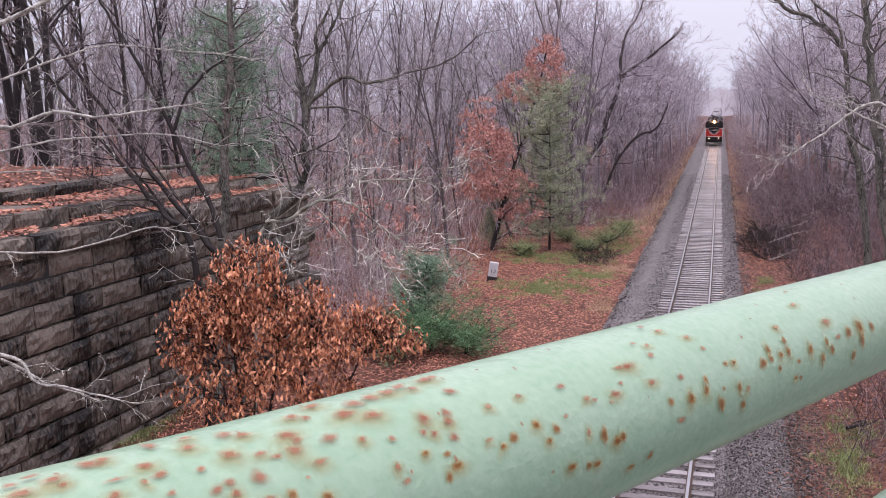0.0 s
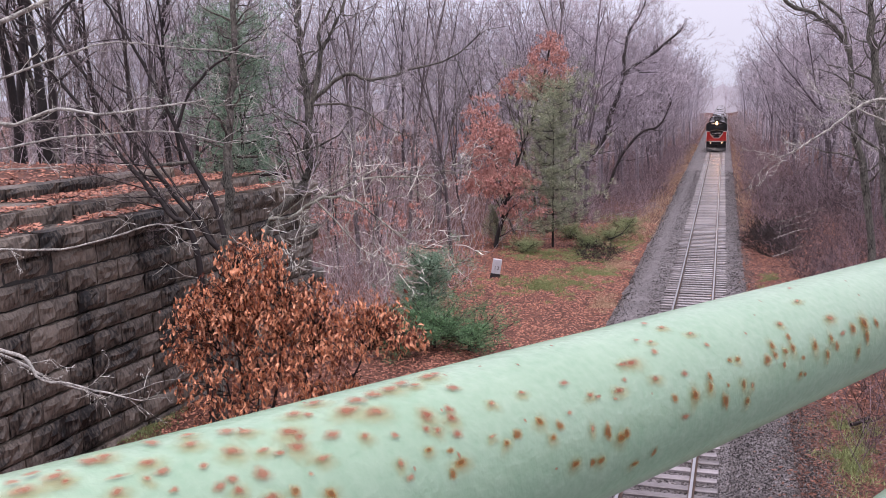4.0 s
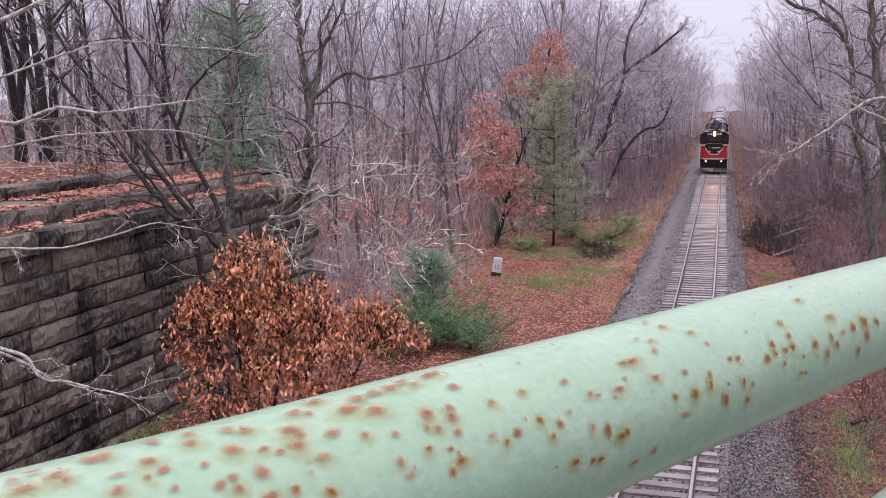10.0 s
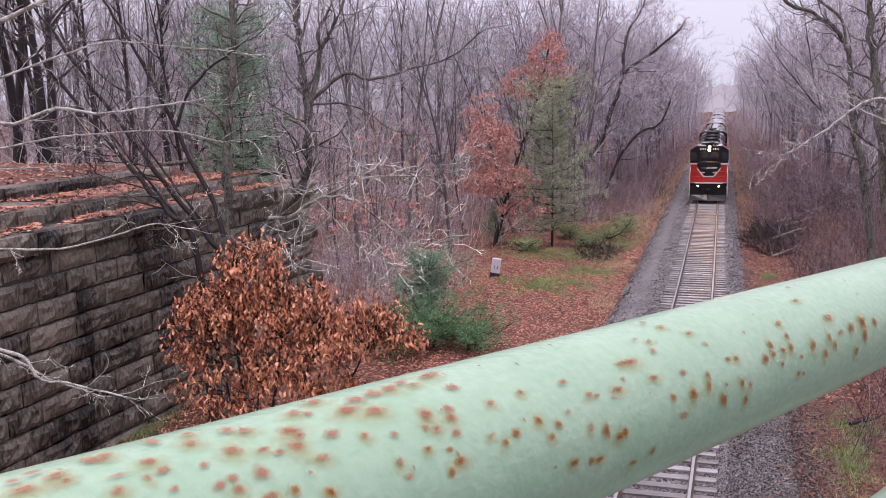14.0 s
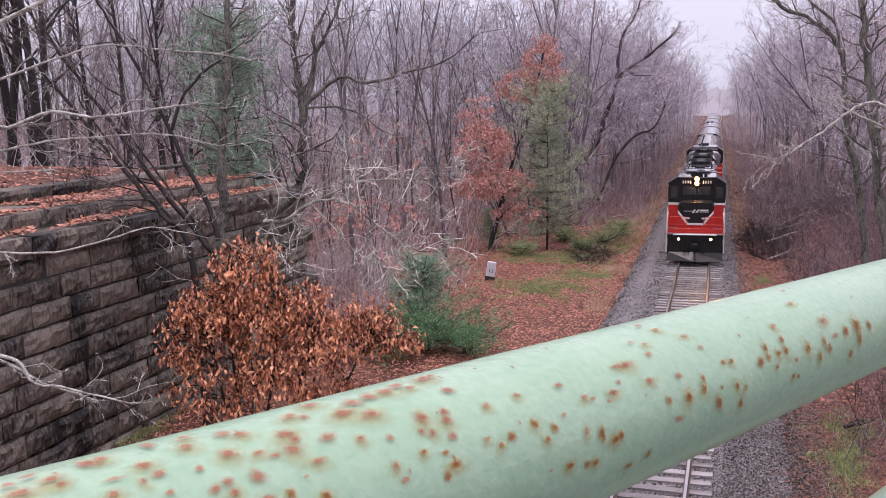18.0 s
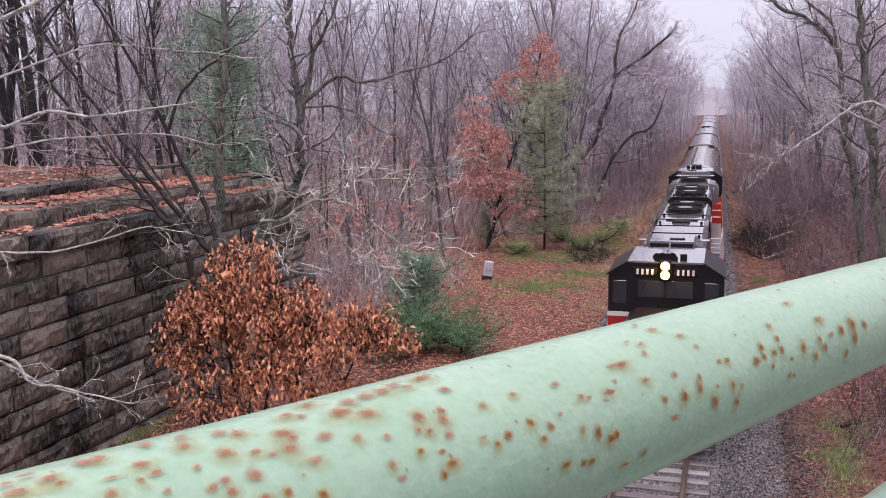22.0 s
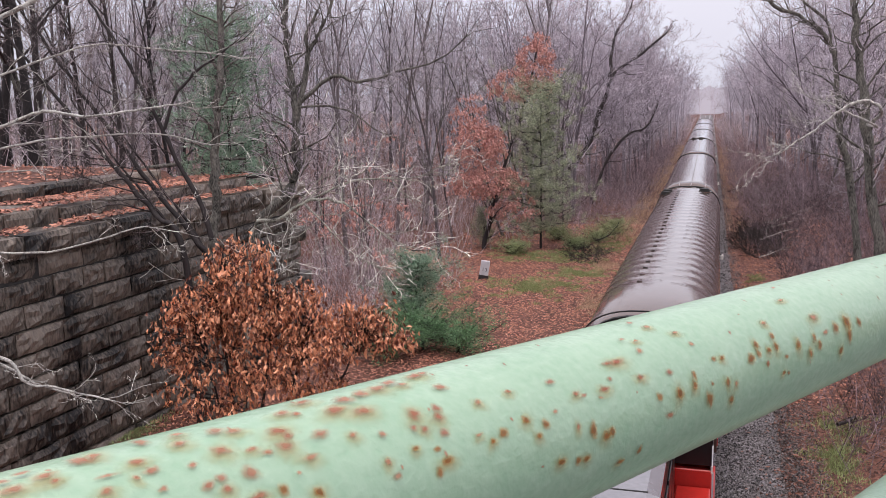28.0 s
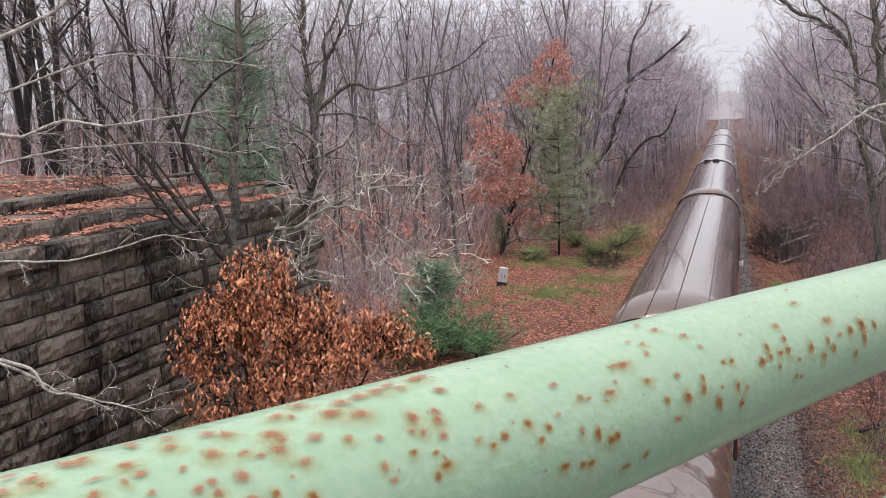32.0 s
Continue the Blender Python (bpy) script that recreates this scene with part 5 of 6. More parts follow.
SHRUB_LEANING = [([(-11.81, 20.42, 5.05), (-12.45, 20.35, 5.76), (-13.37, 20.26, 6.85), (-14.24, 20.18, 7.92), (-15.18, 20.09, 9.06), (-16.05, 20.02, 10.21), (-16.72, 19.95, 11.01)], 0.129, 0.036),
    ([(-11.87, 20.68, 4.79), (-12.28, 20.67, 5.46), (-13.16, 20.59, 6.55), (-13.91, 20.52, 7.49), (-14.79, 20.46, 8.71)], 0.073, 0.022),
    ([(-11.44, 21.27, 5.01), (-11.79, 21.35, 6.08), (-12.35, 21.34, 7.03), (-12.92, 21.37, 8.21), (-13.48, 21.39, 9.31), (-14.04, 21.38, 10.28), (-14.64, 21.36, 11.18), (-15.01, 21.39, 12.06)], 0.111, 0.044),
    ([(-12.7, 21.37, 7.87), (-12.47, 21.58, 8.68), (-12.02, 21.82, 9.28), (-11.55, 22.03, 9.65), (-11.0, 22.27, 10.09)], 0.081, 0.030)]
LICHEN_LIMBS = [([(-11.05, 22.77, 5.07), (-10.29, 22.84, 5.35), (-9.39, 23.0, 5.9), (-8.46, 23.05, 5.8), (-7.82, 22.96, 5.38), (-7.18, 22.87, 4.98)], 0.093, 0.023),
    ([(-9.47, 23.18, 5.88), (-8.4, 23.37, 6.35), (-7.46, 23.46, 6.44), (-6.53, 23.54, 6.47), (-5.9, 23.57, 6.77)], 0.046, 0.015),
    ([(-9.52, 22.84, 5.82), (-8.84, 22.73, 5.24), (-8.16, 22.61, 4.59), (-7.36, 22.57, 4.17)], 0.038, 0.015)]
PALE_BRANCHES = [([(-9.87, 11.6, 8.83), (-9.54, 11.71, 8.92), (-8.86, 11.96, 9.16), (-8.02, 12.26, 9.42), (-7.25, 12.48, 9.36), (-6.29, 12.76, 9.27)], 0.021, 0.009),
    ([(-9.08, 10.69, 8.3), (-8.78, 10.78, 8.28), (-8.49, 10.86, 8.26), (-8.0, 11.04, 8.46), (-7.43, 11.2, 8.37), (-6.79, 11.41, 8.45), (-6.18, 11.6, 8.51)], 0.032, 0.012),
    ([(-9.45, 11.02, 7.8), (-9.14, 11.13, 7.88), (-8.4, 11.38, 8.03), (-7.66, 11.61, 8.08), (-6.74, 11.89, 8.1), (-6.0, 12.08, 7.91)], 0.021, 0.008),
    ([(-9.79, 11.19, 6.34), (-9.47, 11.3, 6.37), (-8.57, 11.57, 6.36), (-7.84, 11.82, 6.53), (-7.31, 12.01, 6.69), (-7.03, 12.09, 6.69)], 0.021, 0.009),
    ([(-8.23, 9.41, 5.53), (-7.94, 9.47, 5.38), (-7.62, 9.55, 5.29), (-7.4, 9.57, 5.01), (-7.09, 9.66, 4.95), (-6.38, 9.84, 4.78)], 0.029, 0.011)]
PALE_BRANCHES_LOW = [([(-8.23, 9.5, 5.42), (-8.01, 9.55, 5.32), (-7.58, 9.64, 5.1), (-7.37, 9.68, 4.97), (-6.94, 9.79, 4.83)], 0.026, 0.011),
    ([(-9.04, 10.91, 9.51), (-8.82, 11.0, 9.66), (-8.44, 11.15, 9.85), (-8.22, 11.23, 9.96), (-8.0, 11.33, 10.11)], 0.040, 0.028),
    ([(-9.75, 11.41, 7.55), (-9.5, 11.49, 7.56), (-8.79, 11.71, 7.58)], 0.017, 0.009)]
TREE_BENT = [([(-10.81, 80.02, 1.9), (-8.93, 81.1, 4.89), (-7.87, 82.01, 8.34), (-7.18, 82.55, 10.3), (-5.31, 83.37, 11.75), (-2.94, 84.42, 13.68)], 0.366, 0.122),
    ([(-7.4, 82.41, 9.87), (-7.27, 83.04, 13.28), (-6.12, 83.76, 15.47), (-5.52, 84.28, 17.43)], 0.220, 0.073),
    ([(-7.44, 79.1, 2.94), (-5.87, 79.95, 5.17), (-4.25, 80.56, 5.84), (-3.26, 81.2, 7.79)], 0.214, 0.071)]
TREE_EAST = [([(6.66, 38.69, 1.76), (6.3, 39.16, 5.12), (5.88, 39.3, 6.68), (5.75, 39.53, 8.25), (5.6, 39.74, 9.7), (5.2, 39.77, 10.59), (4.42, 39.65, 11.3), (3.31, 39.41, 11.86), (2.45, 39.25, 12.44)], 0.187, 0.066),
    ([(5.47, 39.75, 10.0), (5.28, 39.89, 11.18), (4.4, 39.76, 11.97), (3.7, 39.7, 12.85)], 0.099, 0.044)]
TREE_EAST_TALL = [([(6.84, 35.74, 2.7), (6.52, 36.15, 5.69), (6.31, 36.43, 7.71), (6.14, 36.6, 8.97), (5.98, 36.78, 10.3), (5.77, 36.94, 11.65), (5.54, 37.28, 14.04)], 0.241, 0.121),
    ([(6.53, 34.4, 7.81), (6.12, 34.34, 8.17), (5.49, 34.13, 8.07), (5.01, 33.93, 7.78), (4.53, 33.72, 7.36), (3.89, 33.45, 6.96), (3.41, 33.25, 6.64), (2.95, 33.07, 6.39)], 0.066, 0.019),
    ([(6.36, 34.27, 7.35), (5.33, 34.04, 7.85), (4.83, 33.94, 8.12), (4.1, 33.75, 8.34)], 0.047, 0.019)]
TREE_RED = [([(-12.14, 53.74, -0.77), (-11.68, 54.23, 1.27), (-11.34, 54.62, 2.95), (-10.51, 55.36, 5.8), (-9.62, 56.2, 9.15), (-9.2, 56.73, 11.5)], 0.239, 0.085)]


def wood_from(limbs, bark, twig, seed, kids, share0=0.4, bare=0.3, thin=0.004, wobble=0.22, sides=10):
    """Limbs along given lines, with branches (kids[0] a metre), twigs and shoots on each."""
    r = np.random.default_rng(seed)
    wood, twigs = Wood(), Wood()
    for pts, r0, r1 in limbs:
        line = np.array(curve_points(pts, 4))
        n = len(line) - 1
        line[1:] += r.normal(0, 0.22 * r0, (n, 3))
        length = float(np.linalg.norm(np.diff(line, axis=0), axis=1).sum())
        radii = np.linspace(r0, r1, n + 1) * r.uniform(0.9, 1.12, n + 1)
        wood.tubes(line[None], radii[None], sides)
        m = max(3, int(round(kids[0] * length)))
        p, ln, rr = offshoots(r, line[None], np.array([min(length, 5.5) * 0.9 + 0.7]), np.array([(r0 + r1) * 0.5]), m, 5, share0, bare, 1.0, (0.4, 1.2), wobble, 0.03, 0.42, thin * 1.5)
        wood.tubes(p, taper(rr, 5, 0.3), 4)
        # the limb runs out in a spray
        e, le, re_ = offshoots(r, line[None, -3:], np.array([min(length, 4.0)]), np.array([r1 * 1.5]), 3, 5, 0.5, 0.8, 1.0, (0.1, 0.5), wobble, 0.04, 0.8, thin * 1.5)
        wood.tubes(e, taper(re_, 5, 0.2), 4)
        for a, b, c in ((p, ln, rr), (e, le, re_)):
            crown(r, twigs, a, b, c, kids[1:] + (3,), thin, 0.5, wobble)
    return wood.mesh("trunk", bark), twigs.mesh("crown", twig, False)


def special_tree(name, label, limbs, bark, twig, seed, kids, **more):
    base = Vector(limbs[0][0][0])
    moved = [([tuple(Vector(p) - base) for p in pts], a, b) for pts, a, b in limbs]
    t = thing(name, label, "tree", Matrix.Translation(base))
    a, b = wood_from(moved, bark, twig, seed, kids, **more)
    part("trunk", a, "", t)
    part("crown", b, "", t)
    return t


def rooted(limbs, dx=0.0, dy=0.0, k=1.0):
    """Carries the first limb down into the ground."""
    pts, a, b = limbs[0]
    x, y, z = pts[0]
    g = ground_z(x + dx, y + dy) - 0.25
    first = [(x + dx, y + dy, g)] + ([(x + dx * 0.5, y + dy * 0.5, (g + z) / 2)] if z - g > 1.5 else [])
    return [(first + pts, a * 1.15 * k, b * k)] + [(p, c * k, d * k) for p, c, d in limbs[1:]]


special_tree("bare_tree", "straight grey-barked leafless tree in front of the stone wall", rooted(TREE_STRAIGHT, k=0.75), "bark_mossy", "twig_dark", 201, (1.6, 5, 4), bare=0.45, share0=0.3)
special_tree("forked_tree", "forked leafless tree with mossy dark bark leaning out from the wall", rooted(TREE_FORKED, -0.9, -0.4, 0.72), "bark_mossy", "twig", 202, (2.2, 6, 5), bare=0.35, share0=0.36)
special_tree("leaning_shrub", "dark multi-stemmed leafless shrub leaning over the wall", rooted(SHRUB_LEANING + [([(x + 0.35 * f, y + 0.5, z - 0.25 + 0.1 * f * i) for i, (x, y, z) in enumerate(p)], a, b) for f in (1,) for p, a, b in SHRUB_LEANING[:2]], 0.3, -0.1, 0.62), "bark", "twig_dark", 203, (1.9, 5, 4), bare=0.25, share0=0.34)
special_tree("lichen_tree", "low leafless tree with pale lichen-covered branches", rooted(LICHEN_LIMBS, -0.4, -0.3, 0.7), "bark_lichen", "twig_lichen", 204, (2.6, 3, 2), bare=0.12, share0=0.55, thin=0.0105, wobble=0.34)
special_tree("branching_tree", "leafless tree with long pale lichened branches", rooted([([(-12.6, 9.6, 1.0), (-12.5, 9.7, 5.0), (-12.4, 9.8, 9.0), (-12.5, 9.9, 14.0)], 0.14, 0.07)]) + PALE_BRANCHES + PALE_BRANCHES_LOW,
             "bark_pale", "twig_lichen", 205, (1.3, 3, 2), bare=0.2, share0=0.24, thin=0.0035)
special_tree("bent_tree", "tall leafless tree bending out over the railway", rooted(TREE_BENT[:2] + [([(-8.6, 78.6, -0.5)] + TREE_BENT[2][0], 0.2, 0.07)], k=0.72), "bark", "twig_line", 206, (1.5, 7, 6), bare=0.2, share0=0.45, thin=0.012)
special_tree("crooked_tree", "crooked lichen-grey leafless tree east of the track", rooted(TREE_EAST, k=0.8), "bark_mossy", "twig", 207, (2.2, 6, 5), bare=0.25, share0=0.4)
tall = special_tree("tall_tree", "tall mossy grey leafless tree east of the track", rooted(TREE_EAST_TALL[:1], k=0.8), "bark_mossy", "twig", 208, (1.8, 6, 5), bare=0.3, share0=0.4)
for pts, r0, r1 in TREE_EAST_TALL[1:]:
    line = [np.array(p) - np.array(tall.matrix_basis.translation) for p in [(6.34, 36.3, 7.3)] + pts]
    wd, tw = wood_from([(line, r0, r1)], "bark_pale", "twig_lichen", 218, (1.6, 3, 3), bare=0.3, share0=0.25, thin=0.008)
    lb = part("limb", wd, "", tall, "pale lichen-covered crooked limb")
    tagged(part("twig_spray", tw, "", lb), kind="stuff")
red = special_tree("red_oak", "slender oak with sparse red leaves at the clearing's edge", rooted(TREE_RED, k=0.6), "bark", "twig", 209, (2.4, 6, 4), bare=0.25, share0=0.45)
PLATEAU_TRUNKS = ((-24.45, 30.5, 0.21, 15), (-26.6, 31.8, 0.2, 16), (-33.5, 41.0, 0.22, 17), (-22.6, 33.5, 0.13, 14), (-21.0, 35.0, 0.11, 13), (-29.0, 33.9, 0.24, 15), (-30.5, 38.5, 0.27, 16), (-30.3, 42.1, 0.19, 15), (-27.2, 43.1, 0.23, 16), (-27.3, 45.4, 0.18, 15), (-26.0, 45.0, 0.18, 16))
for x, y, r, h in PLATEAU_TRUNKS:
    pair = bough_tree(int(300 - x * 10), h, r, 12, (5, 4, 3), lean=0.03, fork=0.6, leaders=1, bare=0.4, reach=0.2, thin=0.006)
    bare_tree(meshes_of(pair, "bark", "twig"), pose(x, y, ground_z(x, y)), "dark straight leafless trunk on the raised ground")
for x, y, turn, ln in ((-22.5, 30.5, 82, 9.0), (-20.5, 29.2, 95, 6.0), (-24.5, 33.4, 70, 8.0)):
    g = Geo()
    q = np.random.default_rng(int(ln * 10 - x))
    line = bent(q, np.zeros((1, 3)), np.array([[1.0, 0.0, 0.02]]), np.array([ln]), 8, 0.04, 0)[0]
    g.tube(line, [0.10 - 0.007 * i for i in range(9)], 8)
    log = thing("fallen_log", "fallen grey tree trunk lying on the leaves", "log", pose(x, y, ground_z(x, y) + 0.2, 0, 0, turn - 90))
    part("log", g.mesh("log", "bark_mossy" if ln == 6.0 else "bark"), "", log)


# ---- leaves ----
LEAF_OAK = [(0, 0), (0.16, 0.14), (0.10, 0.22), (0.26, 0.36), (0.14, 0.44), (0.27, 0.62), (0.12, 0.68), (0.16, 0.86), (0, 1.0), (-0.16, 0.86), (-0.12, 0.68), (-0.27, 0.62), (-0.14, 0.44), (-0.26, 0.36), (-0.10, 0.22), (-0.16, 0.14)]


def leaf_mesh(size, curl, mat):
    v = [(x * size * 1.05, y * size, curl * size * ((y - 0.5) ** 2 - abs(x) * 1.4)) for x, y in LEAF_OAK] + [(0, 0.5 * size, 0)]
    c = len(LEAF_OAK)
    return mesh_of("leaf", v, [(c, i, (i + 1) % c) for i in range(c)], mat)


def leaf_cloud(name, mat, places, size, seed, droop=1.0, simple=False):
    """Many leaves as one mesh: (place) for each leaf, hanging down by droop."""
    q = np.random.default_rng(seed)
    shape = [(0, 0), (0.27, 0.4), (0.2, 0.75), (0, 1.0), (-0.2, 0.75), (-0.27, 0.4)] if simple else LEAF_OAK
    c = len(shape)
    base = np.array([(x * 1.0, y, 0.6 * ((y - 0.5) ** 2 - abs(x))) for x, y in shape])
    n = len(places)
    hang = q.normal(0, 1, (n, 3)) + np.array((0, 0, -1.6 * droop))
    hang /= np.linalg.norm(hang, axis=1)[:, None]
    side = np.cross(hang, q.normal(0, 1, (n, 3)))
    side /= np.linalg.norm(side, axis=1)[:, None]
    nor = np.cross(side, hang)
    s = q.uniform(0.7, 1.25, (n, 1, 1)) * size
    v = np.array(places)[:, None, :] + s * (base[None, :, 0:1] * side[:, None] + base[None, :, 1:2] * hang[:, None] + base[None, :, 2:3] * nor[:, None])
    f = [tuple(range(i * c, (i + 1) * c)) for i in range(n)]
    return mesh_of(name, v.reshape(-1, 3), f, mat)


def blob_points(blobs, seed):
    """Leaf places, bunched round short twigs inside soft ellipsoids: (centre, radii, bunches)."""
    q = np.random.default_rng(seed)
    out, hubs = [], []
    for c, rad, n in blobs:
        for i in range(n):
            d = unit(q.normal(0, 1, 3)) * q.uniform(0.35, 1.0) ** 0.6
            h = np.array(c) + d * np.array(rad)
            hubs.append(h)
            for k in range(int(q.integers(10, 22))):
                out.append(h + q.normal(0, 0.115, 3) - np.array((0, 0, 0.05)))
    return out, hubs


# the young oak before the wall, still full of rust-brown leaves
OAK = Vector((-8.0, 16.3, 0))
oak = thing("oak_sapling", "young oak full of rust-orange dead leaves in front of the wall", "tree", pose(OAK.x, OAK.y, ground_z(OAK.x, OAK.y)))
oz = ground_z(OAK.x, OAK.y)
blobs = [((-8.2, 16.7, 5.15), (0.75, 0.7, 0.75), 75), ((-8.85, 16.5, 4.45), (0.8, 0.8, 0.6), 70), ((-7.9, 16.7, 4.1), (1.0, 0.8, 0.55), 80), ((-9.45, 16.4, 3.75), (0.55, 0.5, 0.7), 44),
         ((-8.5, 16.2, 3.3), (0.8, 0.7, 0.5), 32), ((-7.1, 16.9, 4.35), (0.7, 0.7, 0.6), 52), ((-6.6, 17.0, 3.7), (0.9, 0.7, 0.5), 60), ((-5.8, 17.5, 4.1), (0.7, 0.5, 0.4), 38), ((-5.4, 17.6, 3.7), (0.6, 0.5, 0.35), 26),
         ((-7.4, 16.4, 3.1), (0.8, 0.7, 0.5), 42), ((-9.2, 15.9, 2.7), (0.5, 0.5, 0.6), 7), ((-7.9, 16.3, 2.2), (1.3, 0.9, 0.5), 20), ((-6.5, 16.8, 2.6), (0.8, 0.6, 0.5), 34),
         ((-8.9, 15.4, 1.75), (0.75, 0.5, 0.5), 9), ((-7.7, 15.3, 1.4), (0.8, 0.5, 0.5), 22), ((-8.3, 15.6, 2.6), (0.5, 0.4, 0.4), 8)]
leaves, hubs = blob_points([((x - OAK.x, y - OAK.y, z - oz), r, n) for (x, y, z), r, n in blobs], 71)
g2 = Geo()
q = np.random.default_rng(72)
stems = []
for dx, dy, tx, ty, tz, r in ((-0.3, 0, -0.6, 0.3, 5.4, 0.06), (-0.5, 0.1, -0.9, 0.1, 4.3, 0.045), (0.2, 0.1, 0.5, 0.5, 4.9, 0.05), (0.5, 0.2, 1.1, 0.7, 4.4, 0.045), (1.0, 0.6, 2.1, 1.2, 4.2, 0.05), (-0.1, -0.1, 0.1, 0.0, 3.6, 0.04), (1.5, 0.7, 1.7, 0.9, 3.4, 0.045)):
    pts = curve_points([(dx * 0.4, dy * 0.4, -0.3), (dx * 0.8, dy * 0.8, tz * 0.4), ((dx + tx) / 2, (dy + ty) / 2, tz * 0.72), (tx, ty, tz)], 4)
    g = Geo()
    g.tube(pts, [r * (1 - 0.7 * i / (len(pts) - 1)) for i in range(len(pts))], 7)
    part("stem", g.mesh("stem", "bark"), "", oak)
    stems += pts[3:]
for h in hubs:
    s = min(stems, key=lambda p: np.linalg.norm(p - h) + 0.9 * max(0, p[2] - h[2] + 0.2))
    m = (s + h) / 2 + q.normal(0, 0.1, 3) + UP * 0.08
    g2.tube([s, m, h, h + q.normal(0, 0.12, 3)], [0.013, 0.009, 0.006, 0.003], 3)
tagged(part("twig_spray", g2.mesh("twig_spray", "bark", False), "", oak), kind="stuff")
order = sorted(range(len(leaves)), key=lambda i: (leaves[i][1], leaves[i][0]))
near = set(order[:240])
part("foliage", leaf_cloud("foliage", "leaf_rust", [leaves[i] for i in range(len(leaves)) if i not in near], 0.12, 73, 1.6), "", oak, "rust-orange lobed dead leaves")
LEAVES = [leaf_mesh(0.125, c, "leaf_rust") for c in (0.5, 0.9, -0.4)]
for i in order[:240]:
    lf = part("leaf", LEAVES[i % 3], "", oak)
    lf.matrix_basis = Matrix.Translation(Vector(leaves[i])) @ Euler((q.uniform(2.0, 4.2), q.normal(0, 0.6), q.uniform(0, 6.28))).to_matrix().to_4x4()

# red leaves
pr, hr = blob_points([((-9.2, 56.6, 10.4), (1.4, 1.3, 2.0), 150), ((-10.6, 56.0, 9.2), (1.7, 1.2, 1.0), 70), ((-12.3, 53.9, 5.9), (1.9, 1.4, 1.4), 150), ((-11.8, 53.6, 3.7), (2.5, 1.4, 0.9), 140), ((-12.8, 53.9, 7.8), (1.3, 1.2, 1.2), 30), ((-10.2, 54.0, 2.0), (1.8, 1.4, 0.8), 40)], 81)
rb = red.matrix_basis.translation
part("foliage", leaf_cloud("foliage", "leaf_red", [p - np.array(rb) for p in pr], 0.18, 82, simple=True), "", red, "sparse dull red leaves")
pr, hr = blob_points([((-21, 62, 5), (4, 4, 2), 30), ((-13.5, 60, 3), (2.5, 5, 1.2), 50), ((-17, 46, 2.6), (3.0, 3.5, 1.0), 40), ((-12.5, 40, 1.3), (2.2, 2.5, 0.8), 26)], 83)
beech = thing("beech_saplings", "low saplings with pale red-brown leaves in the wood", "saplings", kind="stuff")
part("foliage", leaf_cloud("foliage", "leaf_red", pr, 0.2, 84, simple=True), "", beech)


# ---- pines ----
def pine(name, label, m, height, spread, seed, mat, tiers=14, per=6, low=0.1, tuft=26, needle=0.16, thick=0.05):
    q = np.random.default_rng(seed)
    t = thing(name, label, "pine tree", m)
    g = Geo()
    g.tube([np.array((0, 0, -0.2)), np.array((0.03, 0, height * 0.5)), np.array((0, 0.02, height))], [thick * 1.6, thick, 0.01], 7)
    tips = []
    for i in range(tiers):
        f = i / (tiers - 1)
        z = height * (abs(low) + (0.98 - abs(low)) * f)
        for k in range(per):
            a = q.uniform(0, 6.28)
            ln = spread * (1 - (0.8 if low >= 0 else 0.25) * f) * q.uniform(0.35, 1.25)
            rise = q.uniform(0.0, 0.75)
            pts = [np.array((0, 0, z))] + [np.array((math.cos(a) * ln * u, math.sin(a) * ln * u, z + rise * ln * u ** 1.5)) for u in (0.4, 0.75, 1.0)]
            g.tube(pts, [0.018, 0.013, 0.009, 0.004], 3)
            for u in np.linspace(0.25, 1.0, 5):
                c = np.array((math.cos(a) * ln * u, math.sin(a) * ln * u, z + rise * ln * u ** 1.5))
                for b in range(2 if u < 1 else 1):
                    e = c + (q.normal(0, 0.22, 3) * np.array((1, 1, 0.5)) + np.array((0, 0, 0.1))) * ln ** 0.5
                    g.tube([c, e], [0.005, 0.003], 3)
                    tips.append((e, unit(e - c + np.array((math.cos(a), math.sin(a), 0.3)) * 0.2)))
    part("trunk", g.mesh("trunk", "bark"), "", t)
    n = len(tips)
    p = np.repeat(np.array([a for a, b in tips]), tuft, axis=0) + q.normal(0, 0.085, (n * tuft, 3))
    d = np.repeat(np.array([b for a, b in tips]), tuft, axis=0) + q.normal(0, 0.75, (n * tuft, 3)) * np.array((1, 1, 0.6))
    d /= np.linalg.norm(d, axis=1)[:, None]
    s = np.cross(d, q.normal(0, 1, (n * tuft, 3)))
    s /= np.linalg.norm(s, axis=1)[:, None]
    ln = q.uniform(0.6, 1.2, (n * tuft, 1)) * needle
    v = np.stack([p - s * 0.009, p + s * 0.009, p + d * ln], axis=1).reshape(-1, 3)
    f = np.arange(n * tuft * 3).reshape(-1, 3)
    part("needles", mesh_of("needles", v, f, mat), "", t, "long soft green needles")
    return t


pine("white_pine", "pale green young pine at the clearing's edge", pose(-8.7, 54.8, ground_z(-8.7, 54.8)), 9.6, 2.9, 401, "needle_pale", 18, 8, -0.1, 30, 0.28)
pine("white_pine", "green pine on the raised ground behind the wall", pose(-15.4, 29.6, ground_z(-15.4, 29.6)), 11.3 - ground_z(-15.4, 29.6), 2.3, 402, "needle", 13, 8, -0.35, 26, 0.24)
pine("white_pine", "green pine further back among the trunks", pose(-23.5, 46, ground_z(-23.5, 46)), 7.0, 2.6, 403, "needle", 12, 6, 0.05, 22, 0.24)
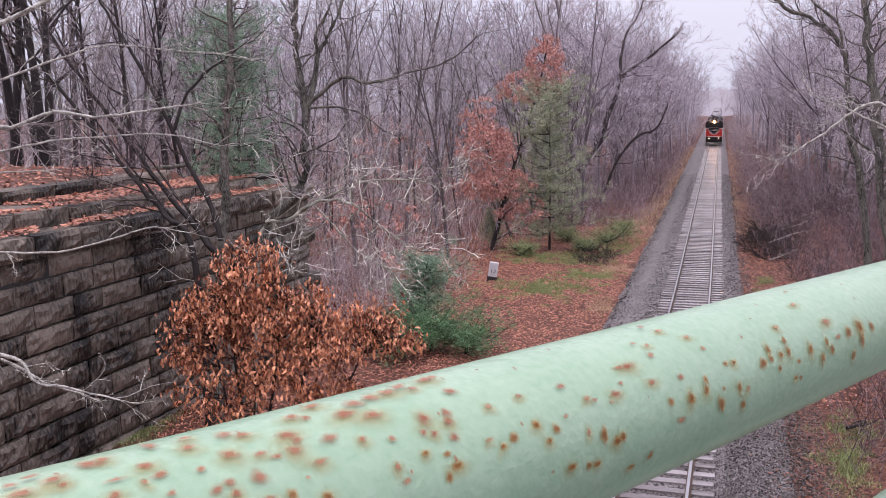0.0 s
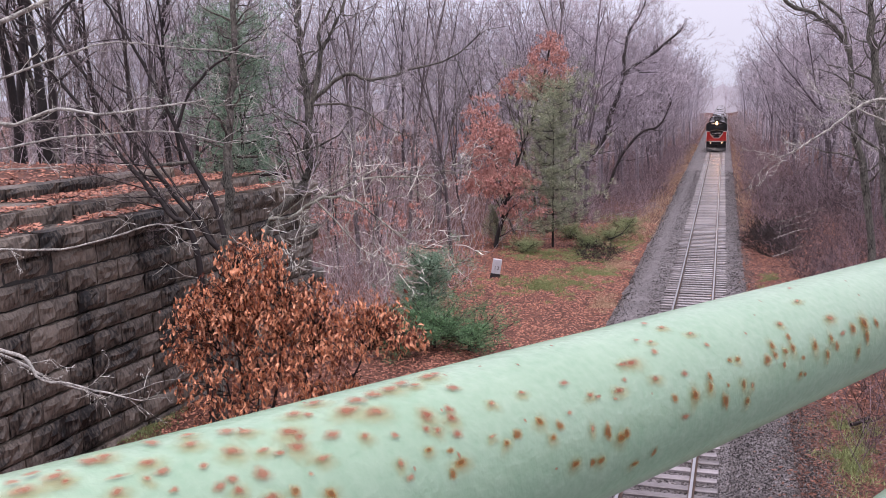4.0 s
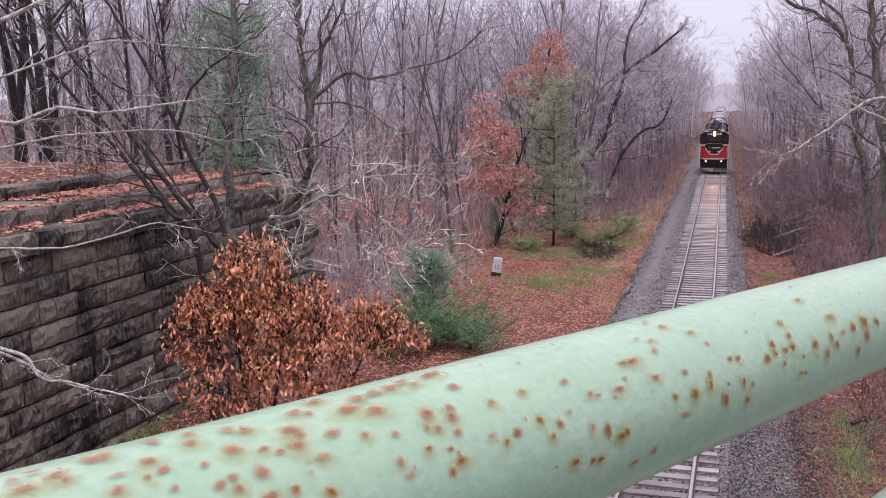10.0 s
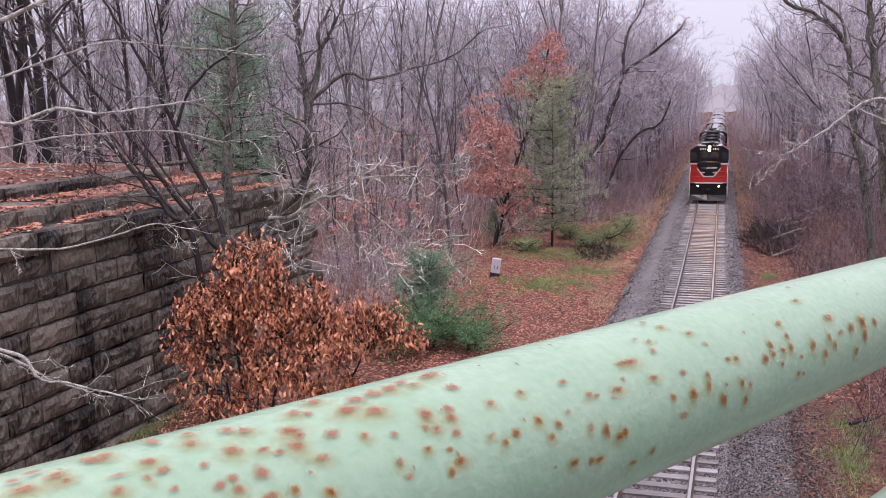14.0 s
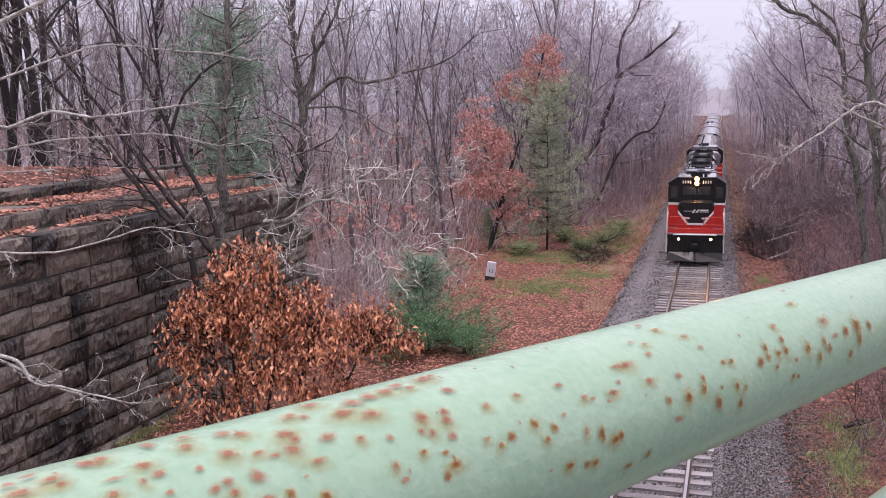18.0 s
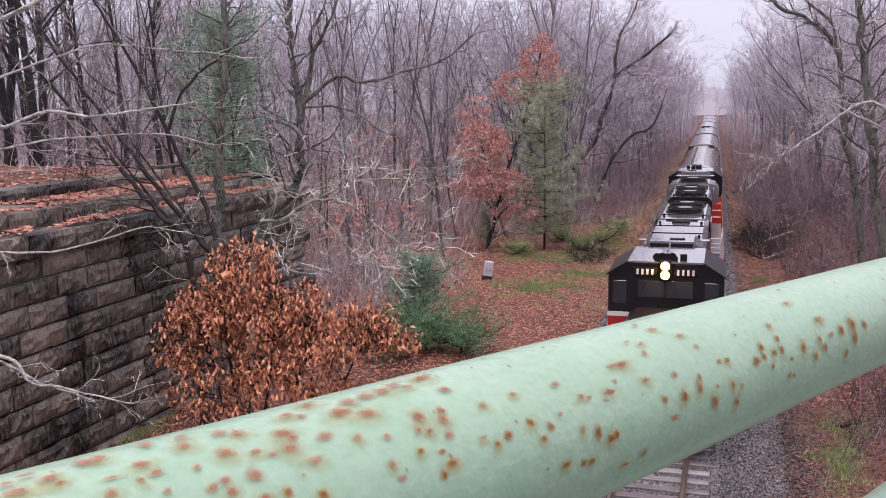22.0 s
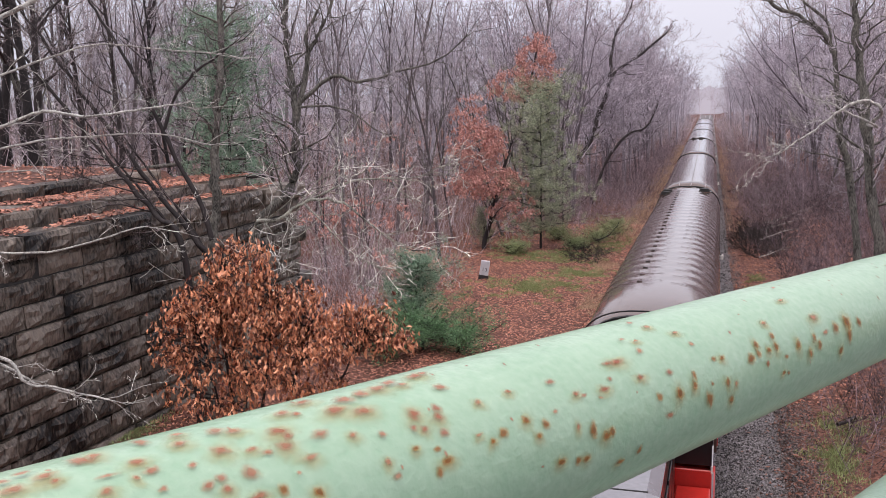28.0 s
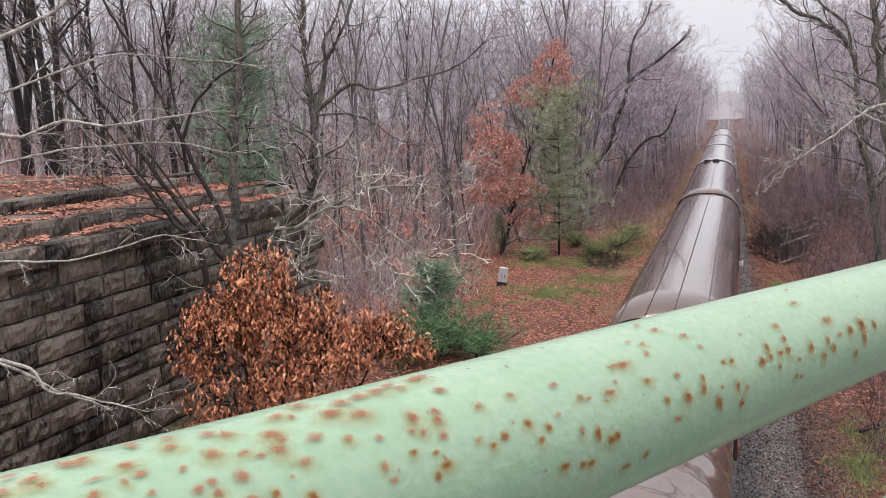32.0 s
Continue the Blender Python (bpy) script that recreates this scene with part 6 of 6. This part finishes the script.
pine("white_pine", "small bushy pine below the lichened branches", pose(-10.2, 34.6, ground_z(-10.2, 34.6)), 2.6, 1.9, 404, "needle", 8, 9, -0.16, 22, 0.2)
pine("white_pine", "small pine seedling on the leaf-covered ground", pose(-12.4, 55.5, ground_z(-12.4, 55.5)), 2.2, 0.9, 405, "needle_pale", 8, 5, 0.1, 20, 0.16)
pine("pine_bush", "spreading dark green pine bush lying over the leaves", pose(-9.0, 31.5, ground_z(-9.0, 31.5) + 0.1), 0.8, 2.1, 406, "needle_dark", 4, 14, -0.2, 24, 0.14)
pine("pine_bush", "low dark green pine bough beside the bush", pose(-7.6, 31.3, ground_z(-7.6, 31.3) + 0.1), 0.45, 1.9, 407, "needle_dark", 3, 13, -0.25, 24, 0.14)
pine("pine_bush", "dark green pine bough drooping onto the leaves", pose(-9.6, 29.8, ground_z(-9.6, 29.8) + 0.1), 0.6, 1.3, 408, "needle_dark", 3, 11, -0.2, 24, 0.14)
for i, (x, y, h, w_, mt) in enumerate(((-4.9, 60.5, 0.8, 1.3, "needle_bright"), (-5.6, 58.0, 0.4, 1.3, "needle_bright"), (-8.2, 58.5, 0.5, 1.2, "needle_bright"), (-6.6, 55.0, 0.35, 1.2, "needle_bright"), (-9.8, 52.5, 0.4, 1.2, "needle_bright"))):
    pine("pine_shrub", "low green evergreen shrub on the clearing", pose(x, y, ground_z(x, y)), h, w_, 410 + i, mt, 4, 9, -0.2, 14, 0.14)


# ---- leaf litter, grass, ballast stones ----
def litter(name, label, spots, size, seed, mat="leaf_litter", lift=0.02):
    q = np.random.default_rng(seed)
    p = np.array(spots, float)
    n = len(p)
    a = q.uniform(0, 6.28, n)
    s = q.uniform(0.6, 1.2, n) * size
    tilt = q.normal(0, 0.35, (n, 2))
    base = np.array([(0, -0.5), (0.3, 0), (0, 0.5), (-0.3, 0)])
    c, d = np.cos(a), np.sin(a)
    x = (base[None, :, 0] * c[:, None] - base[None, :, 1] * d[:, None]) * s[:, None]
    y = (base[None, :, 0] * d[:, None] + base[None, :, 1] * c[:, None]) * s[:, None]
    z = lift + np.abs(x * tilt[:, :1] + y * tilt[:, 1:]) + np.array([0.25, 0, 0.3, 0.05])[None] * s[:, None] * 0.5
    v = np.stack([p[:, :1] + x, p[:, 1:2] + y, p[:, 2:3] + z], axis=2).reshape(-1, 3)
    ob = new(name, mesh_of(name, v, np.arange(n * 4).reshape(-1, 4), mat))
    return tagged(ob, label, "leaves", kind="stuff")


def bed_z(a, b):
    """Height of the ballast at a beside the track's middle."""
    return float(np.interp(a / (1 + 0.3 * (1 - smooth(24, 46, b)) if a > 1.5 else 1.0), (-3.4, -2.9, -1.75, 1.3, 1.7, 2.1, 2.6), (-0.74, -0.29, -0.225, -0.225, -0.29, -0.45, -0.74)))


def off_ballast(x, y):
    return x < -3.2 + 0.7 * noise.noise((y * 0.4, 2, 0)) + 0.5 * noise.noise((x * 5, y * 5, 2)) or x > 2.3 + 0.6 * noise.noise((y * 0.4, 8, 0)) + 0.7 * noise.noise((x * 5, y * 5, 8))


litter("leaf_litter", "red-brown fallen leaves covering the clearing", scatter(56000, 21, (-15, -2.9, 20, 66), off_ballast), 0.128, 22)
litter("leaf_litter", "fallen leaves on the bank at the wall's end", scatter(5000, 121, (-19, -10.5, 29.5, 42)), 0.15, 122)
litter("leaf_litter", "fallen leaves beside the ballast on the east side", scatter(9000, 23, (2.0, 8, 28, 62), off_ballast), 0.14, 24)
litter("leaf_litter", "fallen leaves and twigs beside the ballast near the bridge", scatter(7000, 29, (2.4, 6.2, 17, 29), off_ballast), 0.10, 30, "leaf_dark")
litter("leaf_litter", "fallen leaves on the raised woodland floor", scatter(9000, 25, (-40, -18.2, 22, 48), lambda x, y: x > -1.1 * y - 2), 0.19, 26)
q = np.random.default_rng(127)
spots = []
for i in range(4500):
    x, y = q.uniform(1.2, 4.2), q.uniform(17, 60)
    if q.random() < smooth(1.5, 3.3, x - 0.5 * noise.noise((x, y * 0.5, 12))) ** 2:
        spots.append((x + track_x(y), y, max(bed_z(x, y), ground_z(x, y)) + 0.01))
litter("leaf_litter", "brown leaves blown onto the ballast shoulder", spots, 0.11, 128, "leaf_dark")
q = np.random.default_rng(27)
spots = []
for i in range(7500):
    ledge = q.random() < 0.3
    u = q.uniform(0.12, 0.98) if ledge else q.uniform(1.1, 3.1)
    y = q.uniform(6, 29.5)
    thin_ = noise.noise((u * 1.2, y * 0.5, 4))
    if thin_ < -0.25:
        continue
    spots.append((wall_face(y) - u, y, (WALL_TOP + 0.16 if ledge else WALL_TOP + 0.52)))
litter("leaf_litter", "orange-brown leaves lying on the stone ledges", spots, 0.17, 28)


def grass_patch(label, x, y, rx, ry, n, seed, mat="grass", h=0.19):
    q = np.random.default_rng(seed)
    c = q.integers(0, max(4, n // 60), n)
    cx, cy = q.normal(0, rx * 0.55, n), q.normal(0, ry * 0.55, n)
    px, py = x + cx[c] + q.normal(0, 0.14, n), y + cy[c] + q.normal(0, 0.16, n)
    p = np.array([(a, b, ground_z(a, b)) for a, b in zip(px, py)])
    d = np.c_[q.normal(0, 0.5, (n, 2)), np.ones(n)] * q.uniform(0.4, 1.1, (n, 1)) * h
    s = np.c_[q.normal(0, 1, (n, 2)), np.zeros(n)]
    s = s / np.linalg.norm(s, axis=1)[:, None] * 0.012
    v = np.stack([p - s, p + s, p + d], axis=1).reshape(-1, 3)
    ob = new("grass_patch", mesh_of("grass_patch", v, np.arange(n * 3).reshape(-1, 3), mat))
    tagged(ob, label, "grass", kind="stuff")


for i, (x, y, rx, ry, n, mt) in enumerate(((-7.2, 43.5, 2.0, 2.2, 4500, "grass"), (-5.4, 47.5, 1.4, 1.6, 2200, "grass"), (-9.2, 52, 2.2, 2.0, 2600, "grass"), (-6.3, 52.5, 1.8, 2.4, 2800, "grass"), (-4.7, 57, 1.2, 3, 1800, "grass"),
                                          (-3.9, 40.5, 0.5, 1.4, 900, "brush_dry"), (-4.3, 50, 0.6, 3.0, 1300, "brush_dry"), (4.2, 23.5, 0.6, 1.4, 1700, "grass"), (4.5, 26, 0.8, 1.5, 900, "grass"), (3.4, 47, 0.4, 1.2, 500, "grass"), (-13.4, 19.9, 0.35, 1.2, 900, "grass"))):
    grass_patch("green and yellowed grass tufts among the leaves", x, y, rx, ry, int(n * 1.8), 500 + i, mt, 0.09 if y < 30 else 0.13)


def gravel(name, label, n, area, seed, size, power=1.0):
    q = np.random.default_rng(seed)
    x, y = q.uniform(area[0], area[1], n), area[2] + (area[3] - area[2]) * q.random(n) ** power
    p = []
    for a, b in zip(x, y):
        p.append((a + track_x(b), b, max(bed_z(a, b), ground_z(a, b)) if a > 2.2 else bed_z(a, b)))
    p = np.array(p)
    oct_ = np.array([(1, 0, -0.3), (-0.4, 0.9, -0.3), (-0.5, -0.8, -0.3), (0.2, 0.5, 0.6), (-0.1, -0.5, 0.65)])
    f0 = np.array([(0, 1, 3), (1, 2, 4), (1, 4, 3), (2, 0, 4), (0, 3, 4)])
    s = q.uniform(0.5, 1.2, (n, 1, 1)) * size
    v = p[:, None, :] + (oct_[None] * q.uniform(0.6, 1.3, (n, 5, 1)) + q.normal(0, 0.2, (n, 5, 3))) * s
    f = (f0[None] + np.arange(n)[:, None, None] * 5).reshape(-1, 3)
    ob = new(name, mesh_of(name, v.reshape(-1, 3), f, "stone"))
    return tagged(ob, label, "gravel", kind="stuff")


gravel("gravel", "loose grey ballast stones beside the rail", 24000, (0.85, 4.1, 17, 30), 601, 0.029)
gravel("gravel", "loose grey ballast stones between the ties", 7000, (-1.3, 0.85, 17, 26), 602, 0.030)
gravel("gravel", "loose grey ballast stones along the track", 32000, (-3.3, 2.7, 30, 110), 603, 0.05, 1.7)

# ---- milepost ----
post = thing("milepost", "white leaning milepost with black numerals on a dark base", "milepost", pose(-9.94, 45.0, ground_z(-9.94, 45.0), 2, 9, 12))
part("slab", box(0.46, 0.16, 0.82, (0, 0, 0.55), 0.03), "sign_white", post)
part("base", box(0.5, 0.2, 0.34, (0, 0, 0.05), 0.03), "sign_ink", post, "dark weathered base")
for i, ch in enumerate("13"):
    txt = bpy.data.curves.new("numeral", "FONT")
    txt.body, txt.size, txt.extrude, txt.align_x = ch, 0.26, 0.004, "CENTER"
    txt.materials.append(M["sign_ink"])
    tmp = bpy.data.objects.new("numeral", txt)
    scene.collection.objects.link(tmp)
    me = bpy.data.meshes.new_from_object(tmp)
    bpy.data.objects.remove(tmp)
    part("numeral", me, "", post, "", pose(-0.07 + 0.15 * i, -0.086, 0.42, 90, 0, 0))
# fallen pale branches beside the track
for i, (x, y, turn, ln, r) in enumerate(((4.2, 62, 10, 3.2, 0.05), (4.6, 66, -5, 3.6, 0.06), (4.0, 58, 25, 2.8, 0.05), (2.7, 88, 8, 3.0, 0.05), (3.7, 52.5, 40, 1.8, 0.04), (-6.4, 68, 8, 3.4, 0.03), (4.6, 84, 12, 3.4, 0.055), (5.4, 90, -8, 3.6, 0.055), (4.9, 76, 20, 3.2, 0.055), (5.2, 80, 150, 2.6, 0.045), (4.4, 25.4, 60, 2.2, 0.05), (-5.6, 56.5, 30, 2.0, 0.04))):
    qq = np.random.default_rng(700 + i)
    g, line = Wood(), bent(qq, np.zeros((1, 3)), np.array([[1.0, 0.0, 0.12 if y < 74 else 0.42]]), np.array([ln]), 6, 0.16, 0)
    g.tubes(line, taper(np.array([r]), 6, 0.3), 6)
    crown(qq, g, line, np.array([ln]), np.array([r]), (4, 3), 0.008, 0.45, 0.2, 0.0)
    br = thing("fallen_branch", "bare fallen branch lying beside the track", "branch", pose(x, y, ground_z(x, y) + 0.35, 0, 0, turn))
    part("branch", g.mesh("branch", "bark" if i in (3, 10, 11) else "bark_pale"), "", br)

# ---- pieces of the track and the wall ----
tie_mesh = bpy.data.meshes.new("tie")
tb = box(2.59, 0.22, 0.16, (0, 0, 0), 0.012)
tb.to_mesh(tie_mesh)
tb.free()
tie_mesh.materials.append(M["tie_wood"])
trng = np.random.default_rng(8)
for i in range(345):
    y = -20.0 + i * 0.53
    t = part("tie", tie_mesh, "tie_wood", track)
    t.matrix_basis = pose(track_x(y) + trng.normal(0, 0.03), y + trng.normal(0, 0.02), -0.255, trng.normal(0, 0.6), trng.normal(0, 0.3), trng.normal(0, 0.7))


def stone_mesh(seed, length, height, depth):
    """A rough-faced block: its face bulges and is chipped, its edges are drawn in."""
    r = np.random.default_rng(seed)
    nx, nz = 7, 4
    v, f = [], []
    for j in range(nz + 1):
        for i in range(nx + 1):
            u, w = i / nx, j / nz
            inner = 0 < i < nx and 0 < j < nz
            out = (0.03 + r.uniform(0, 0.1)) if inner else r.uniform(-0.01, 0.015)
            v.append((out, (u - 0.5) * length + r.normal(0, 0.02 if inner else 0.008), (w - 0.5) * height + r.normal(0, 0.015 if inner else 0.008)))
    n = len(v)
    rim = [i for i in range(nx + 1)] + [k * (nx + 1) + nx for k in range(1, nz + 1)] + [nz * (nx + 1) + i for i in range(nx - 1, -1, -1)] + [k * (nx + 1) for k in range(nz - 1, 0, -1)]
    for j in range(nz):
        for i in range(nx):
            a = j * (nx + 1) + i
            f.append((a, a + 1, a + nx + 2, a + nx + 1))
    for k in rim:
        x, y, z = v[k]
        v.append((x - depth, y, z))
    c = len(rim)
    for k in range(c):
        f.append((rim[k], n + k, n + (k + 1) % c, rim[(k + 1) % c]))
    return mesh_of("granite_block", v, f, "granite")


STONES = [[stone_mesh(100 + 10 * c + k, ln, COURSE - 0.045, 0.42) for k in range(3)] for c, ln in enumerate((0.75, 1.0, 1.25, 1.5, 1.8))]
srng = np.random.default_rng(12)
LENS = (0.75, 1.0, 1.25, 1.5, 1.8)
for c in range(11):
    y = -srng.uniform(0, 0.6) if c else 0.0
    z = WALL_TOP - 0.35 - COURSE * (c + 0.5)
    while y < WALL_LEN:
        k = int(srng.choice(5, p=(0.12, 0.25, 0.3, 0.22, 0.11)))
        b = part("granite_block", STONES[k][int(srng.integers(3))], "granite", wall)
        b.matrix_basis = pose(0.042 * c - 0.14 + srng.normal(0, 0.014), y + LENS[k] / 2, z, 0, 0, srng.normal(0, 0.6))
        y += LENS[k] + 0.025
STEP_STONES = [stone_mesh(300 + k, 1.5, 0.5, dp) for k, dp in enumerate((1.15, 1.15, 1.15))]
LEDGE_STONES = [stone_mesh(320 + k, 1.8, 0.62, 2.3) for k in range(3)]
BACK_STONES = [stone_mesh(340 + k, 1.8, 0.5, 0.8) for k in range(3)]
for stones, step, x, z, y1, name in ((STEP_STONES, 1.53, 0.1, WALL_TOP - 0.1, WALL_LEN, "coping_block"), (LEDGE_STONES, 1.83, -0.98, WALL_TOP + 0.2, WALL_LEN - 1.5, "step_block"),
                                     (BACK_STONES, 1.83, -3.15, WALL_TOP + 0.62, WALL_LEN - 5, "step_block")):
    y = 0.0
    while y < y1:
        b = part(name, stones[int(srng.integers(3))], "granite", wall)
        b.matrix_basis = pose(x + srng.normal(0, 0.03), y + step / 2, z + srng.normal(0, 0.012), 0, srng.normal(0, 0.5), srng.normal(0, 0.6))
        y += step


# ---- what moves ----
def front_at(t):
    """How far the train's front coupler is from the bridge, in metres along the track."""
    s = t - 16
    return 61.73 - 6.6455 * s - 0.00104 * s * s - 0.000487 * s ** 3


def on_track(y0, y1, back=False):
    """The pose of a vehicle whose ends lie at y0 and y1, resting on two bogies."""
    a, b = y0 + (y1 - y0) * 0.22, y0 + (y1 - y0) * 0.78
    xa, xb = track_x(a), track_x(b)
    turn = -math.degrees(math.atan2(xb - xa, b - a))
    x0 = xa + (xb - xa) * (y0 - a) / (b - a)
    x1 = xa + (xb - xa) * (y1 - a) / (b - a)
    return pose(x1, y1, 0, 0, 0, 180 + turn) if back else pose(x0, y0, 0, 0, 0, turn)


def motions():
    times = [0, 2, 4, 6, 8, 10, 12, 14, 16, 17, 18, 19, 20, 21, 22, 23, 24, 25, 26, 27, 28, 29, 30, 31, 32]
    walk(lead, [(t, on_track(front_at(t), front_at(t) + LOCO_LEN)) for t in times])
    walk(second, [(t, on_track(front_at(t) + LOCO_LEN, front_at(t) + 2 * LOCO_LEN, True)) for t in times])
    for i, c in enumerate(coaches):
        walk(c, [(t, on_track(front_at(t) + COACH_STARTS[i], front_at(t) + COACH_STARTS[i + 1])) for t in times])


motions()
